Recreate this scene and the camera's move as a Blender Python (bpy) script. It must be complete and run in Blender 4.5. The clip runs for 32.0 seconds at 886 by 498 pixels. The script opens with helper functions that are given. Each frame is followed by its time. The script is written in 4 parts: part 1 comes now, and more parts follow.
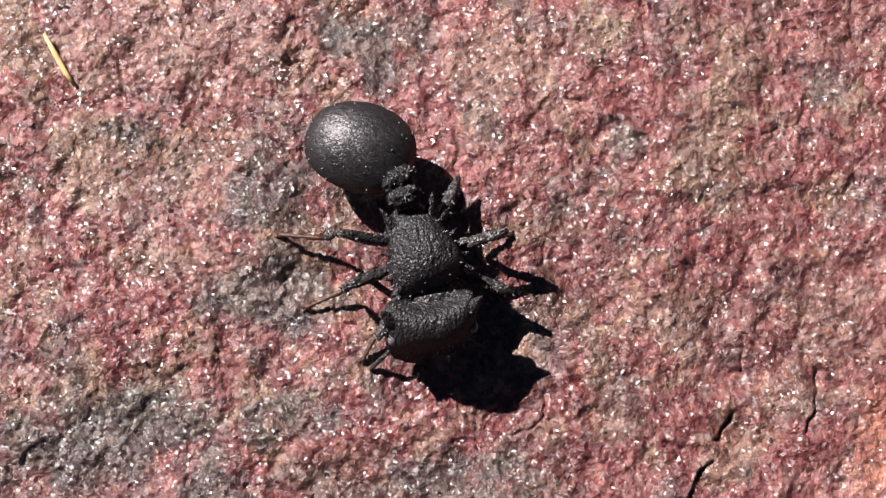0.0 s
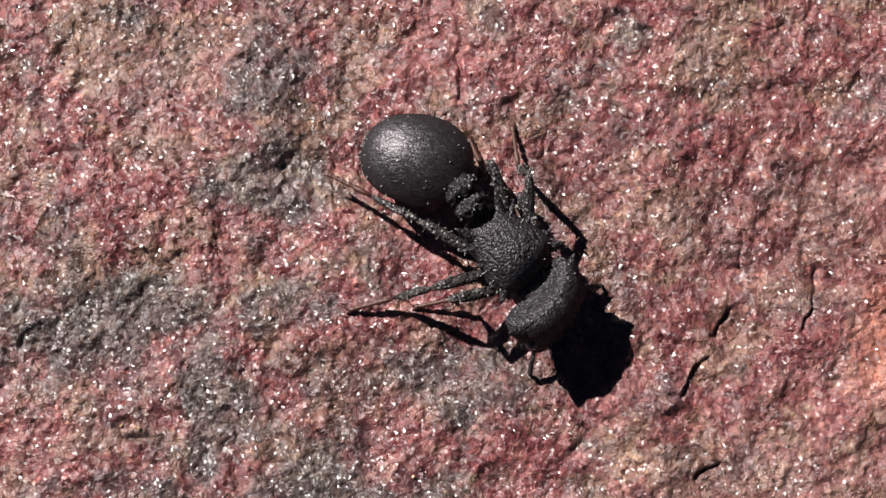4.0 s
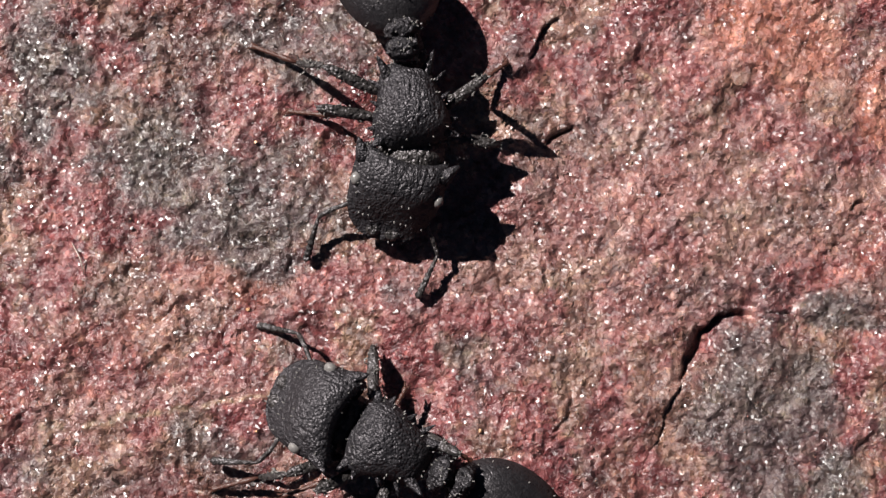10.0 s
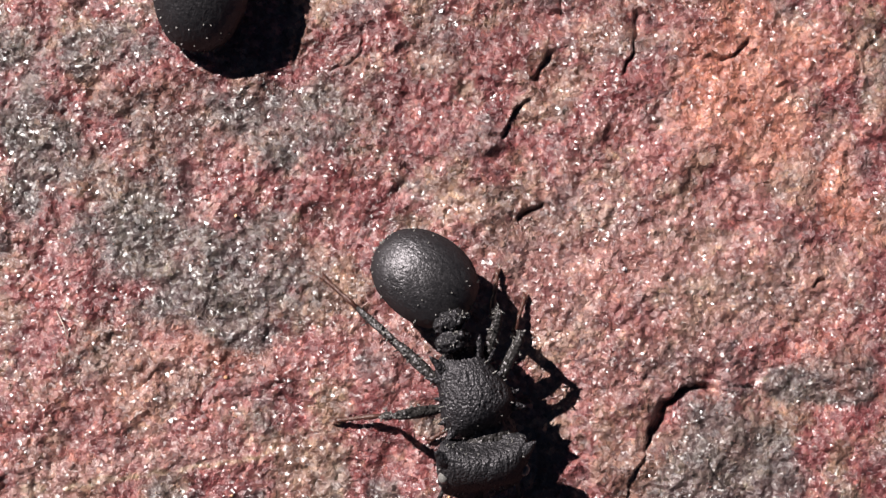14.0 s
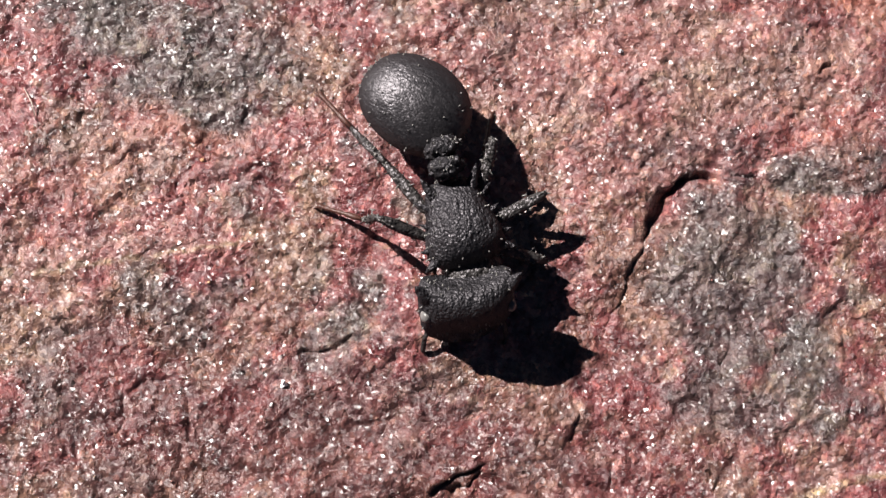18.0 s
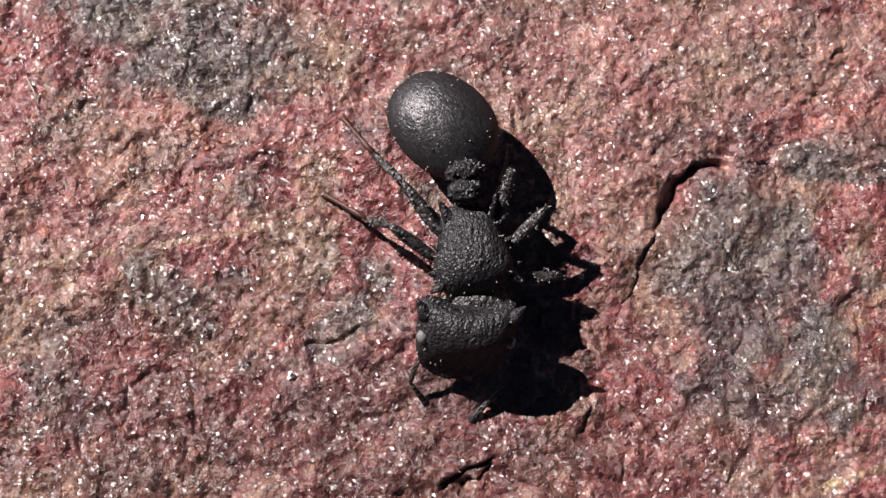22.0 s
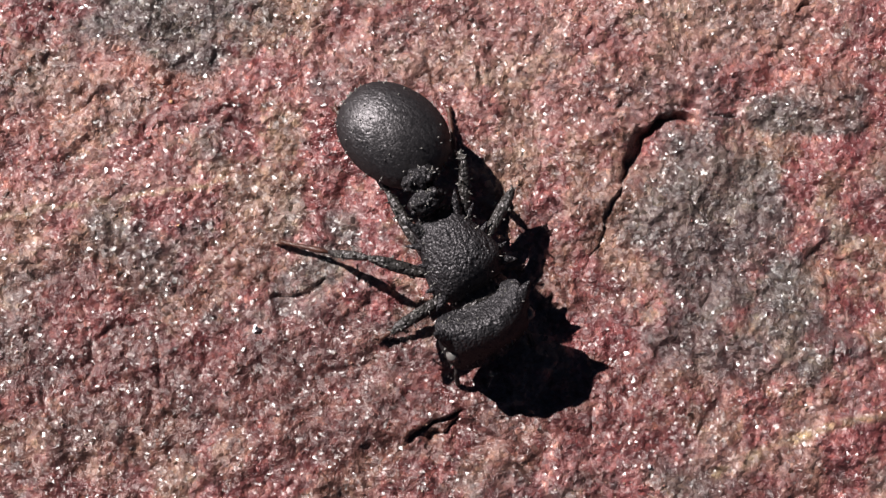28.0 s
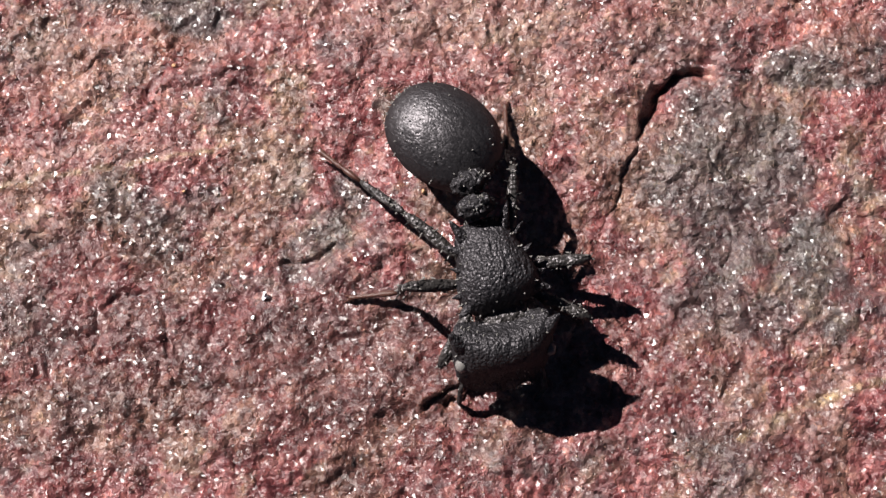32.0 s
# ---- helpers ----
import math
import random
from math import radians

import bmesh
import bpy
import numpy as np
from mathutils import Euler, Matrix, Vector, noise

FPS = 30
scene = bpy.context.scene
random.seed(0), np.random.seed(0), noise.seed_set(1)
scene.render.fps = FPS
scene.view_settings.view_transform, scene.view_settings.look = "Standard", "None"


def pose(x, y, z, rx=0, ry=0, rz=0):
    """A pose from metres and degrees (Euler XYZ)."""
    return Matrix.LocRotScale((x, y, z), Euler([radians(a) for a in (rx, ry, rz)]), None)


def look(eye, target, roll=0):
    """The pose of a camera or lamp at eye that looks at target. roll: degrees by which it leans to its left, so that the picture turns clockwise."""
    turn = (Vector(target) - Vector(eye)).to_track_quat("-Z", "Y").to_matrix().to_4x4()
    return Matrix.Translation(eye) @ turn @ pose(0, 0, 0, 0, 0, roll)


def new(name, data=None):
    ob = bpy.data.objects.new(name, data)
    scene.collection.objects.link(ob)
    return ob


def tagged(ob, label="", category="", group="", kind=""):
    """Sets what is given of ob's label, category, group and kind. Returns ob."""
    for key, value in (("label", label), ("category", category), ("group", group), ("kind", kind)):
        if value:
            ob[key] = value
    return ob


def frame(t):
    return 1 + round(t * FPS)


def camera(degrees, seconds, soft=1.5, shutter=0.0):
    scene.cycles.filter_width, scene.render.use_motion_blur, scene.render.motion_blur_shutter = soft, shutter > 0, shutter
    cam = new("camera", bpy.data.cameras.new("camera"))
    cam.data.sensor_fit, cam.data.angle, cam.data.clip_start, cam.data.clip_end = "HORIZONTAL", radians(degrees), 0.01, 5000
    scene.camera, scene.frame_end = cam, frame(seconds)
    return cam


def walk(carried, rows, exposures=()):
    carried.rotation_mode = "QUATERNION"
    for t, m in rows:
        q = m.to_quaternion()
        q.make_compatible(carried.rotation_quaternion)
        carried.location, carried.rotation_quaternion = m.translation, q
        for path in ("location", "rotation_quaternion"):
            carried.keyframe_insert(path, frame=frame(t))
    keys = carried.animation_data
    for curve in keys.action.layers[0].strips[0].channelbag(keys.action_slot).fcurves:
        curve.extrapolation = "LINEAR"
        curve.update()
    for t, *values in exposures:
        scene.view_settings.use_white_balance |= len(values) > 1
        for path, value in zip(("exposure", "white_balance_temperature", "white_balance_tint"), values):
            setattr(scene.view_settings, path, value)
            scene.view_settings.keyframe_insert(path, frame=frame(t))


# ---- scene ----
from mathutils import Quaternion


# ---- camera ----
def mm(x, y, z, rx=0, ry=0, rz=0):
    """A pose in millimetres and degrees."""
    return pose(x / 1000, y / 1000, z / 1000, rx, ry, rz)


cam = camera(28, 32.0, soft=1.4)
PATH = [
    (0, mm(-8.755, 18.764, 62.916, 7.060, -8.601, -0.223)),
    (0.5, mm(-9.072, 19.844, 62.949, 6.012, -8.875, -0.116)),
    (1, mm(-9.257, 20.860, 62.985, 4.893, -9.056, 0.128)),
    (1.5, mm(-9.365, 21.388, 63.020, 4.117, -9.180, 0.407)),
    (2, mm(-9.243, 21.495, 63.034, 3.603, -9.119, 0.649)),
    (2.5, mm(-9.348, 21.112, 62.984, 3.443, -9.266, 0.807)),
    (4.5, mm(-7.527, 18.443, 62.738, 2.815, -8.079, 1.012)),
    (5, mm(-6.841, 17.933, 62.509, 1.810, -8.155, 0.997)),
    (5.5, mm(-6.313, 17.325, 62.196, 1.030, -8.358, 0.921)),
    (6, mm(-5.728, 17.368, 61.977, 0.572, -8.538, 0.911)),
    (6.5, mm(-5.058, 17.173, 61.783, 0.778, -8.581, 0.806)),
    (7, mm(-4.160, 16.527, 61.680, 1.215, -8.474, 0.616)),
    (7.5, mm(-3.135, 15.522, 61.695, 1.608, -8.133, 0.302)),
    (8, mm(-2.413, 14.060, 61.696, 1.969, -7.886, -0.068)),
    (8.5, mm(-1.967, 12.833, 61.670, 2.026, -7.661, -0.347)),
    (9, mm(-1.725, 11.432, 61.721, 2.071, -7.455, -0.555)),
    (9.5, mm(-1.773, 9.916, 61.731, 2.196, -7.524, -0.616)),
    (10, mm(-2.413, 8.485, 61.744, 2.190, -8.162, -0.619)),
    (10.5, mm(-2.816, 7.789, 61.796, 2.453, -8.568, -0.540)),
    (11, mm(-2.684, 7.688, 62.030, 3.062, -8.504, -0.303)),
    (11.5, mm(-2.326, 7.401, 62.432, 3.707, -8.194, -0.272)),
    (12, mm(-2.558, 7.002, 62.570, 3.903, -8.408, -0.324)),
    (12.5, mm(-2.508, 6.693, 62.746, 3.743, -8.354, -0.454)),
    (13, mm(-2.185, 7.248, 63.155, 3.303, -8.071, -0.408)),
    (13.5, mm(-1.336, 8.070, 63.675, 3.459, -7.455, -0.198)),
    (14, mm(-0.894, 9.293, 64.185, 3.616, -7.437, 0.130)),
    (14.5, mm(-0.386, 8.160, 64.433, 4.297, -7.439, 0.232)),
    (15, mm(0.056, 5.133, 64.195, 4.186, -7.506, 0.079)),
    (15.5, mm(0.131, 3.372, 63.966, 3.262, -7.730, 0.003)),
    (17.5, mm(0.134, 2.003, 61.531, 3.579, -7.452, 0.001)),
    (18, mm(0.189, 1.540, 60.735, 3.917, -7.246, -0.071)),
    (18.5, mm(0.063, 0.662, 60.118, 4.605, -7.258, -0.150)),
    (19, mm(0.000, 0.000, 59.761, 5.027, -7.275, -0.320)),
    (19.5, mm(0.051, -0.121, 59.768, 4.912, -7.217, -0.394)),
    (20, mm(-0.156, -0.169, 59.695, 4.855, -7.392, -0.462)),
    (20.5, mm(-0.128, -0.043, 59.719, 4.789, -7.368, -0.431)),
    (21, mm(-0.076, 0.362, 59.768, 4.540, -7.319, -0.415)),
    (21.5, mm(-0.121, 0.467, 59.778, 4.568, -7.364, -0.398)),
    (22, mm(-0.212, 0.496, 59.656, 4.663, -7.439, -0.410)),
    (22.5, mm(-0.248, 0.745, 59.427, 4.509, -7.564, -0.403)),
    (23, mm(-0.131, 0.528, 59.253, 4.759, -7.632, -0.412)),
    (23.5, mm(0.097, 0.550, 59.175, 4.732, -7.586, -0.417)),
    (24, mm(0.243, 0.358, 59.063, 4.724, -7.651, -0.452)),
    (24.5, mm(0.429, -0.094, 59.047, 4.807, -7.657, -0.542)),
    (25, mm(0.785, -0.726, 59.109, 5.013, -7.453, -0.628)),
    (25.5, mm(0.896, -1.115, 59.089, 5.131, -7.409, -0.724)),
    (26, mm(1.054, -1.698, 59.064, 5.496, -7.260, -0.782)),
    (26.5, mm(1.008, -1.913, 59.032, 5.564, -7.299, -0.806)),
    (28.5, mm(0.856, -2.030, 59.510, 5.555, -7.563, -0.812)),
    (29, mm(0.892, -2.560, 59.604, 6.024, -7.599, -0.754)),
    (29.5, mm(1.068, -3.383, 58.969, 6.025, -7.384, -0.863)),
    (30, mm(1.164, -3.647, 58.022, 5.941, -7.131, -1.072)),
    (30.5, mm(1.048, -3.381, 57.368, 6.417, -7.044, -1.331)),
    (31, mm(0.793, -3.459, 57.199, 6.879, -7.153, -1.616)),
    (31.5, mm(0.905, -3.900, 57.461, 6.804, -7.035, -1.842)),
    (32, mm(0.926, -4.057, 57.557, 6.684, -7.081, -1.921)),
]
walk(cam, PATH, exposures=[(0, 0.84), (1, 0.7), (2, 0.66), (5, 0.57), (7, 0.53), (8, 0.56), (9, 0.6), (11, 0.63), (13, 0.72), (14, 0.78), (15, 0.75), (18, 0.9), (20, 0.85), (22, 0.66), (24, 0.58), (26, 0.59), (30, 0.67), (32, 0.75)])

# ---- light: one sun and a clear sky ----
SUN_EL, SUN_AZ = 38.0, 141.0
world = bpy.data.worlds.new("sky")
scene.world = world
world.use_nodes = True
wt = world.node_tree
sky = wt.nodes.new("ShaderNodeTexSky")
sky.sky_type, sky.sun_disc = "NISHITA", False
sky.air_density, sky.dust_density, sky.ozone_density, sky.altitude = 0.55, 0.2, 1.0, 1500
sky.sun_elevation, sky.sun_rotation = radians(SUN_EL), radians(90 - SUN_AZ)
wt.links.new(sky.outputs["Color"], wt.nodes["Background"].inputs["Color"])
wt.nodes["Background"].inputs["Strength"].default_value = 0.008
sun_data = bpy.data.lights.new("sun", "SUN")
sun_data.energy, sun_data.angle, sun_data.color = 5.0, radians(0.5), (1.0, 0.95, 0.91)
sun = new("sun", sun_data)
SUN_DIR = Vector((math.cos(radians(SUN_EL)) * math.cos(radians(SUN_AZ)), math.cos(radians(SUN_EL)) * math.sin(radians(SUN_AZ)), math.sin(radians(SUN_EL))))
sun.matrix_world = look(SUN_DIR * 3, (0, 0, 0))


# ---- materials ----
class Nodes:
    """A short way to write node materials; coordinates are in millimetres."""

    def __init__(self, name):
        self.mat = bpy.data.materials.new(name)
        self.mat.use_nodes = True
        self.tree = self.mat.node_tree
        self.bsdf = self.tree.nodes["Principled BSDF"]
        co = self.tree.nodes.new("ShaderNodeTexCoord")
        self.co = self.math("MULTIPLY", co.outputs["Object"], (1000, 1000, 1000), vec=True)

    def put(self, socket, value):
        if isinstance(value, bpy.types.NodeSocket):
            self.tree.links.new(value, socket)
        else:
            if socket.type == "RGBA" and len(value) == 3:
                value = (*value, 1)
            socket.default_value = value

    def math(self, op, a, b=0.5, vec=False, clamp=False):
        n = self.tree.nodes.new("ShaderNodeVectorMath" if vec else "ShaderNodeMath")
        n.operation = op
        if not vec:
            n.use_clamp = clamp
        self.put(n.inputs[0], a)
        self.put(n.inputs[1], b)
        return n.outputs[0]

    def noise(self, scale, detail=4.0, rough=0.55, co=None):
        n = self.tree.nodes.new("ShaderNodeTexNoise")
        self.put(n.inputs["Vector"], co or self.co)
        n.inputs["Scale"].default_value, n.inputs["Detail"].default_value, n.inputs["Roughness"].default_value = scale, detail, rough
        return n.outputs["Fac"]

    def cells(self, scale, feature="F1", co=None):
        n = self.tree.nodes.new("ShaderNodeTexVoronoi")
        n.feature = feature
        self.put(n.inputs["Vector"], co or self.co)
        n.inputs["Scale"].default_value = scale
        return n.outputs

    def ramp(self, fac, *stops):
        n = self.tree.nodes.new("ShaderNodeValToRGB")
        self.put(n.inputs["Fac"], fac)
        while len(n.color_ramp.elements) < len(stops):
            n.color_ramp.elements.new(0.5)
        for e, (p, c) in zip(n.color_ramp.elements, stops):
            e.position, e.color = p, (*c, 1) if len(c) == 3 else c
        return n.outputs["Color"]

    def step(self, fac, lo, hi):
        n = self.tree.nodes.new("ShaderNodeMapRange")
        n.interpolation_type = "SMOOTHSTEP"
        self.put(n.inputs["Value"], fac)
        n.inputs["From Min"].default_value, n.inputs["From Max"].default_value = lo, hi
        return n.outputs["Result"]

    def mix(self, fac, a, b, mode="MIX"):
        n = self.tree.nodes.new("ShaderNodeMix")
        n.data_type, n.blend_type = "RGBA", mode
        self.put(n.inputs["Factor"], fac)
        self.put(n.inputs[6], a)
        self.put(n.inputs[7], b)
        return n.outputs[2]

    def attr(self, name):
        n = self.tree.nodes.new("ShaderNodeAttribute")
        n.attribute_name = name
        return n.outputs["Fac"]

    def bump(self, height, distance, strength=1.0, normal=None):
        n = self.tree.nodes.new("ShaderNodeBump")
        self.put(n.inputs["Height"], height)
        n.inputs["Distance"].default_value, n.inputs["Strength"].default_value = distance, strength
        if normal:
            self.put(n.inputs["Normal"], normal)
        return n.outputs["Normal"]

    def set(self, **values):
        for k, v in values.items():
            self.put(self.bsdf.inputs[k.replace("_", " ")], v)
        return self.mat


def rock_material():
    """Red sandstone: tiny grains of many tints, grey crust in patches, ochre stains, glittering facets."""
    n = Nodes("red_sandstone")

    def shifted(x, y):
        return n.math("ADD", n.co, (x, y, 0), vec=True)

    def channels(colour):
        sep = n.tree.nodes.new("ShaderNodeSeparateColor")
        n.put(sep.inputs[0], colour)
        return sep.outputs

    bend = n.tree.nodes.new("ShaderNodeTexNoise")
    n.put(bend.inputs["Vector"], n.co)
    bend.inputs["Scale"].default_value, bend.inputs["Detail"].default_value = 6.0, 3.0
    warp = n.math("MULTIPLY", n.math("SUBTRACT", bend.outputs["Color"], (0.5, 0.5, 0.5), vec=True), (0.25, 0.25, 0.25), vec=True)
    bent = n.math("ADD", n.co, warp, vec=True)
    grain = n.cells(5.5, co=bent)
    fine = n.cells(9.5, co=bent)
    pick, pick2 = channels(grain["Color"]), channels(fine["Color"])
    mid = n.noise(0.9, 9, 0.7)
    hue = n.noise(0.34, 8, 0.66, shifted(31, 7))
    dull = n.noise(0.36, 7, 0.66, shifted(-11, 45))
    red = n.ramp(mid, (0.3, (0.105, 0.020, 0.026)), (0.44, (0.27, 0.066, 0.073)), (0.57, (0.43, 0.150, 0.150)), (0.72, (0.60, 0.33, 0.29)))
    tan = n.ramp(mid, (0.3, (0.15, 0.085, 0.062)), (0.5, (0.34, 0.205, 0.150)), (0.72, (0.58, 0.41, 0.31)))
    base = n.mix(n.math("MULTIPLY", n.step(hue, 0.47, 0.57), 0.9), red, tan)
    slate = n.ramp(mid, (0.3, (0.050, 0.047, 0.052)), (0.5, (0.135, 0.124, 0.128)), (0.72, (0.29, 0.265, 0.255)))
    rosy = n.step(n.noise(0.13, 4, 0.6, shifted(5, 88)), 0.44, 0.60)
    base = n.mix(n.math("MULTIPLY", rosy, 0.3), base, n.ramp(mid, (0.3, (0.10, 0.018, 0.026)), (0.48, (0.29, 0.075, 0.085)), (0.62, (0.46, 0.19, 0.185)), (0.74, (0.62, 0.38, 0.34))))
    base = n.mix(n.math("MULTIPLY", n.step(dull, 0.50, 0.66), 0.62), base, slate)
    fleck = n.noise(0.8, 8, 0.72, shifted(63, -41))
    base = n.mix(n.math("MULTIPLY", n.step(fleck, 0.53, 0.68), 0.45), base, n.ramp(mid, (0.3, (0.03, 0.029, 0.034)), (0.6, (0.115, 0.105, 0.115)), (0.75, (0.22, 0.19, 0.18))))
    base = n.mix(n.math("MULTIPLY", n.step(fleck, 0.45, 0.35), 0.6), base, n.ramp(mid, (0.3, (0.26, 0.085, 0.075)), (0.5, (0.46, 0.20, 0.165)), (0.72, (0.62, 0.40, 0.32))))
    grey = n.ramp(mid, (0.3, (0.040, 0.036, 0.037)), (0.52, (0.115, 0.102, 0.10)), (0.7, (0.25, 0.215, 0.195)))
    crust = n.step(n.math("ADD", n.attr("grey_crust"), n.math("MULTIPLY", n.math("SUBTRACT", n.noise(0.7, 9, 0.75), 0.5), 1.6)), 0.32, 0.80)
    base = n.mix(n.math("MULTIPLY", crust, 0.82), base, grey)
    pale = n.ramp(mid, (0.3, (0.26, 0.12, 0.11)), (0.5, (0.47, 0.26, 0.23)), (0.7, (0.64, 0.46, 0.40)))
    wash = n.step(n.math("ADD", n.attr("pale_wash"), n.math("MULTIPLY", n.math("SUBTRACT", n.noise(0.6, 8, 0.72), 0.5), 1.8)), 0.2, 1.0)
    base = n.mix(n.math("MULTIPLY", wash, 0.65), base, pale)
    deep = n.ramp(mid, (0.3, (0.065, 0.016, 0.017)), (0.5, (0.15, 0.043, 0.043)), (0.7, (0.28, 0.115, 0.105)))
    iron = n.step(n.math("ADD", n.attr("iron_red"), n.math("MULTIPLY", n.math("SUBTRACT", n.noise(0.7, 8, 0.72), 0.5), 1.8)), 0.2, 1.0)
    base = n.mix(n.math("MULTIPLY", iron, 0.78), base, deep)
    ochre = n.ramp(mid, (0.3, (0.40, 0.12, 0.09)), (0.5, (0.62, 0.245, 0.18)), (0.7, (0.74, 0.40, 0.31)))
    stain = n.step(n.math("ADD", n.attr("ochre_stain"), n.math("MULTIPLY", n.math("SUBTRACT", n.noise(0.5, 8, 0.72), 0.5), 1.4)), 0.25, 0.9)
    base = n.mix(n.math("MULTIPLY", stain, 0.85), base, ochre)
    vein = n.math("MULTIPLY", n.attr("vein"), n.step(n.noise(2.0, 5, 0.65), 0.34, 0.56))
    base = n.mix(n.math("MULTIPLY", vein, 0.75), base, n.ramp(mid, (0.3, (0.30, 0.20, 0.12)), (0.5, (0.52, 0.38, 0.25)), (0.7, (0.68, 0.55, 0.40))))
    tint = n.ramp(pick[0], (0.0, (0.50, 0.49, 0.54)), (0.3, (0.82, 0.77, 0.78)), (0.6, (0.98, 1.0, 0.98)), (0.8, (1.12, 1.1, 1.07)), (0.9, (1.45, 1.5, 1.38)), (1.0, (2.0, 2.2, 2.0)))
    base = n.mix(0.95, base, tint, "MULTIPLY")
    warm = n.ramp(n.noise(3.2, 4, 0.65, shifted(17, -23)), (0.3, (0.70, 0.64, 0.70)), (0.45, (0.92, 0.87, 0.87)), (0.58, (1.05, 1.06, 1.05)), (0.72, (1.5, 1.5, 1.32)))
    base = n.mix(0.9, base, warm, "MULTIPLY")
    base = n.mix(1.0, base, (0.745, 0.72, 0.712), "MULTIPLY")
    geo = n.tree.nodes.new("ShaderNodeNewGeometry")
    facet = n.math("MULTIPLY", n.math("SUBTRACT", grain["Color"], (0.5, 0.5, 0.5), vec=True), (0.85, 0.85, 0.85), vec=True)
    normal = n.math("NORMALIZE", n.math("ADD", geo.outputs["Normal"], facet, vec=True), (0, 0, 0), vec=True)
    glint = n.math("MULTIPLY", n.math("SUBTRACT", fine["Color"], (0.5, 0.5, 0.5), vec=True), (1.2, 1.2, 0.5), vec=True)
    mirror = n.math("NORMALIZE", n.math("ADD", geo.outputs["Normal"], glint, vec=True), (0, 0, 0), vec=True)
    ripple = n.noise(5.0, 3, 0.6, bent)
    relief = n.bump(ripple, 0.00015, 1.0, normal)
    shiny = n.step(pick2[2], 0.2, 0.4)
    rough = n.math("SUBTRACT", 0.44, n.math("MULTIPLY", shiny, 0.14))
    return n.set(Base_Color=base, Roughness=rough, Normal=relief, Specular_IOR_Level=0.85, Coat_Weight=n.math("MULTIPLY", shiny, n.ramp(n.noise(1.3, 5, 0.7), (0.36, (0.75, 0.75, 0.75)), (0.62, (1.0, 1.0, 1.0)))), Coat_Roughness=n.ramp(pick[1], (0.1, (0.24, 0.24, 0.24)), (0.5, (0.38, 0.38, 0.38))), Coat_Normal=mirror)


def cuticle_material(name, colour, rough, wrinkle, depth, pits, sparkle, shine=0.55):
    """Black insect shell: wavy folds across the body, tiny round granules that catch the sun, and a little dust."""
    n = Nodes(name)
    wave = n.math("ADD", n.co, n.math("MULTIPLY", n.noise(2.2, 3, 0.6), (0.0, 0.45, 0.0), vec=True), vec=True)
    stretch = n.math("MULTIPLY", wave, (0.32, 1.0, 0.7), vec=True)
    fold = n.noise(wrinkle, 2, 0.5, stretch)
    pit = n.cells(pits)
    granule = n.math("SUBTRACT", 1.0, n.math("MULTIPLY", pit["Distance"], 1.3))
    dust = n.step(n.noise(9.0, 4, 0.7), 0.58, 0.8)
    col = n.mix(n.math("MULTIPLY", dust, 0.18), colour, tuple(2.2 * c + 0.012 for c in colour))
    geo = n.tree.nodes.new("ShaderNodeNewGeometry")
    facet = n.math("MULTIPLY", n.math("SUBTRACT", pit["Color"], (0.5, 0.5, 0.5), vec=True), (sparkle, sparkle, sparkle), vec=True)
    normal = n.math("NORMALIZE", n.math("ADD", geo.outputs["Normal"], facet, vec=True), (0, 0, 0), vec=True)
    normal = n.bump(n.math("ADD", n.math("MULTIPLY", fold, 1.6), n.math("MULTIPLY", granule, 0.35)), depth, 1.0, normal)
    r = n.math("ADD", rough - 0.08, n.math("MULTIPLY", n.noise(5.0, 3), 0.2))
    return n.set(Base_Color=col, Roughness=r, Normal=normal, IOR=6.0, Specular_Tint=(shine * 1.04, shine * 0.97, shine * 1.03))


def plain_material(name, colour, rough, vary=0.35, scale=9.0, **more):
    n = Nodes(name)
    f = n.noise(scale, 4, 0.6)
    col = n.mix(f, tuple(c * (1 - vary) for c in colour), tuple(min(1, c * (1 + vary)) for c in colour))
    normal = n.bump(n.noise(scale * 2.2, 4, 0.6), 0.00003, 0.7)
    return n.set(Base_Color=col, Roughness=rough, Normal=normal, **more)


ROCK = rock_material()
SHELL = cuticle_material("black_shell", (0.0195, 0.0182, 0.0205), 0.42, 7.0, 0.00010, 10.0, 0.3, 0.095)
FACE = cuticle_material("deep_black_shell", (0.0205, 0.0192, 0.0214), 0.45, 7.0, 0.00009, 10.0, 0.3, 0.090)
GASTER = cuticle_material("satin_black_shell", (0.0115, 0.0106, 0.0118), 0.45, 8.0, 0.00002, 13.0, 0.24, 0.140)
NODE = cuticle_material("granular_black_shell", (0.0200, 0.0188, 0.0208), 0.42, 6.0, 0.00012, 8.0, 0.5, 0.07)
LIMB = cuticle_material("black_limb", (0.0300, 0.0270, 0.0255), 0.42, 6.0, 0.00008, 9.0, 0.6, 0.13)
FOOT = plain_material("red_brown_foot", (0.075, 0.030, 0.022), 0.38)
EYE = plain_material("grey_eye", (0.17, 0.16, 0.155), 0.16, 0.15)
STRAW = plain_material("dry_straw", (0.72, 0.50, 0.24), 0.5, 0.25, 3.0)
SCALE = plain_material("silver_hair", (0.20, 0.19, 0.18), 0.3, 0.2)
HAIR = plain_material("pale_hair", (0.55, 0.48, 0.42), 0.4, 0.2)
QUARTZ = plain_material("clear_quartz", (0.82, 0.80, 0.84), 0.12, 0.1, 5.0, Specular_IOR_Level=0.8)
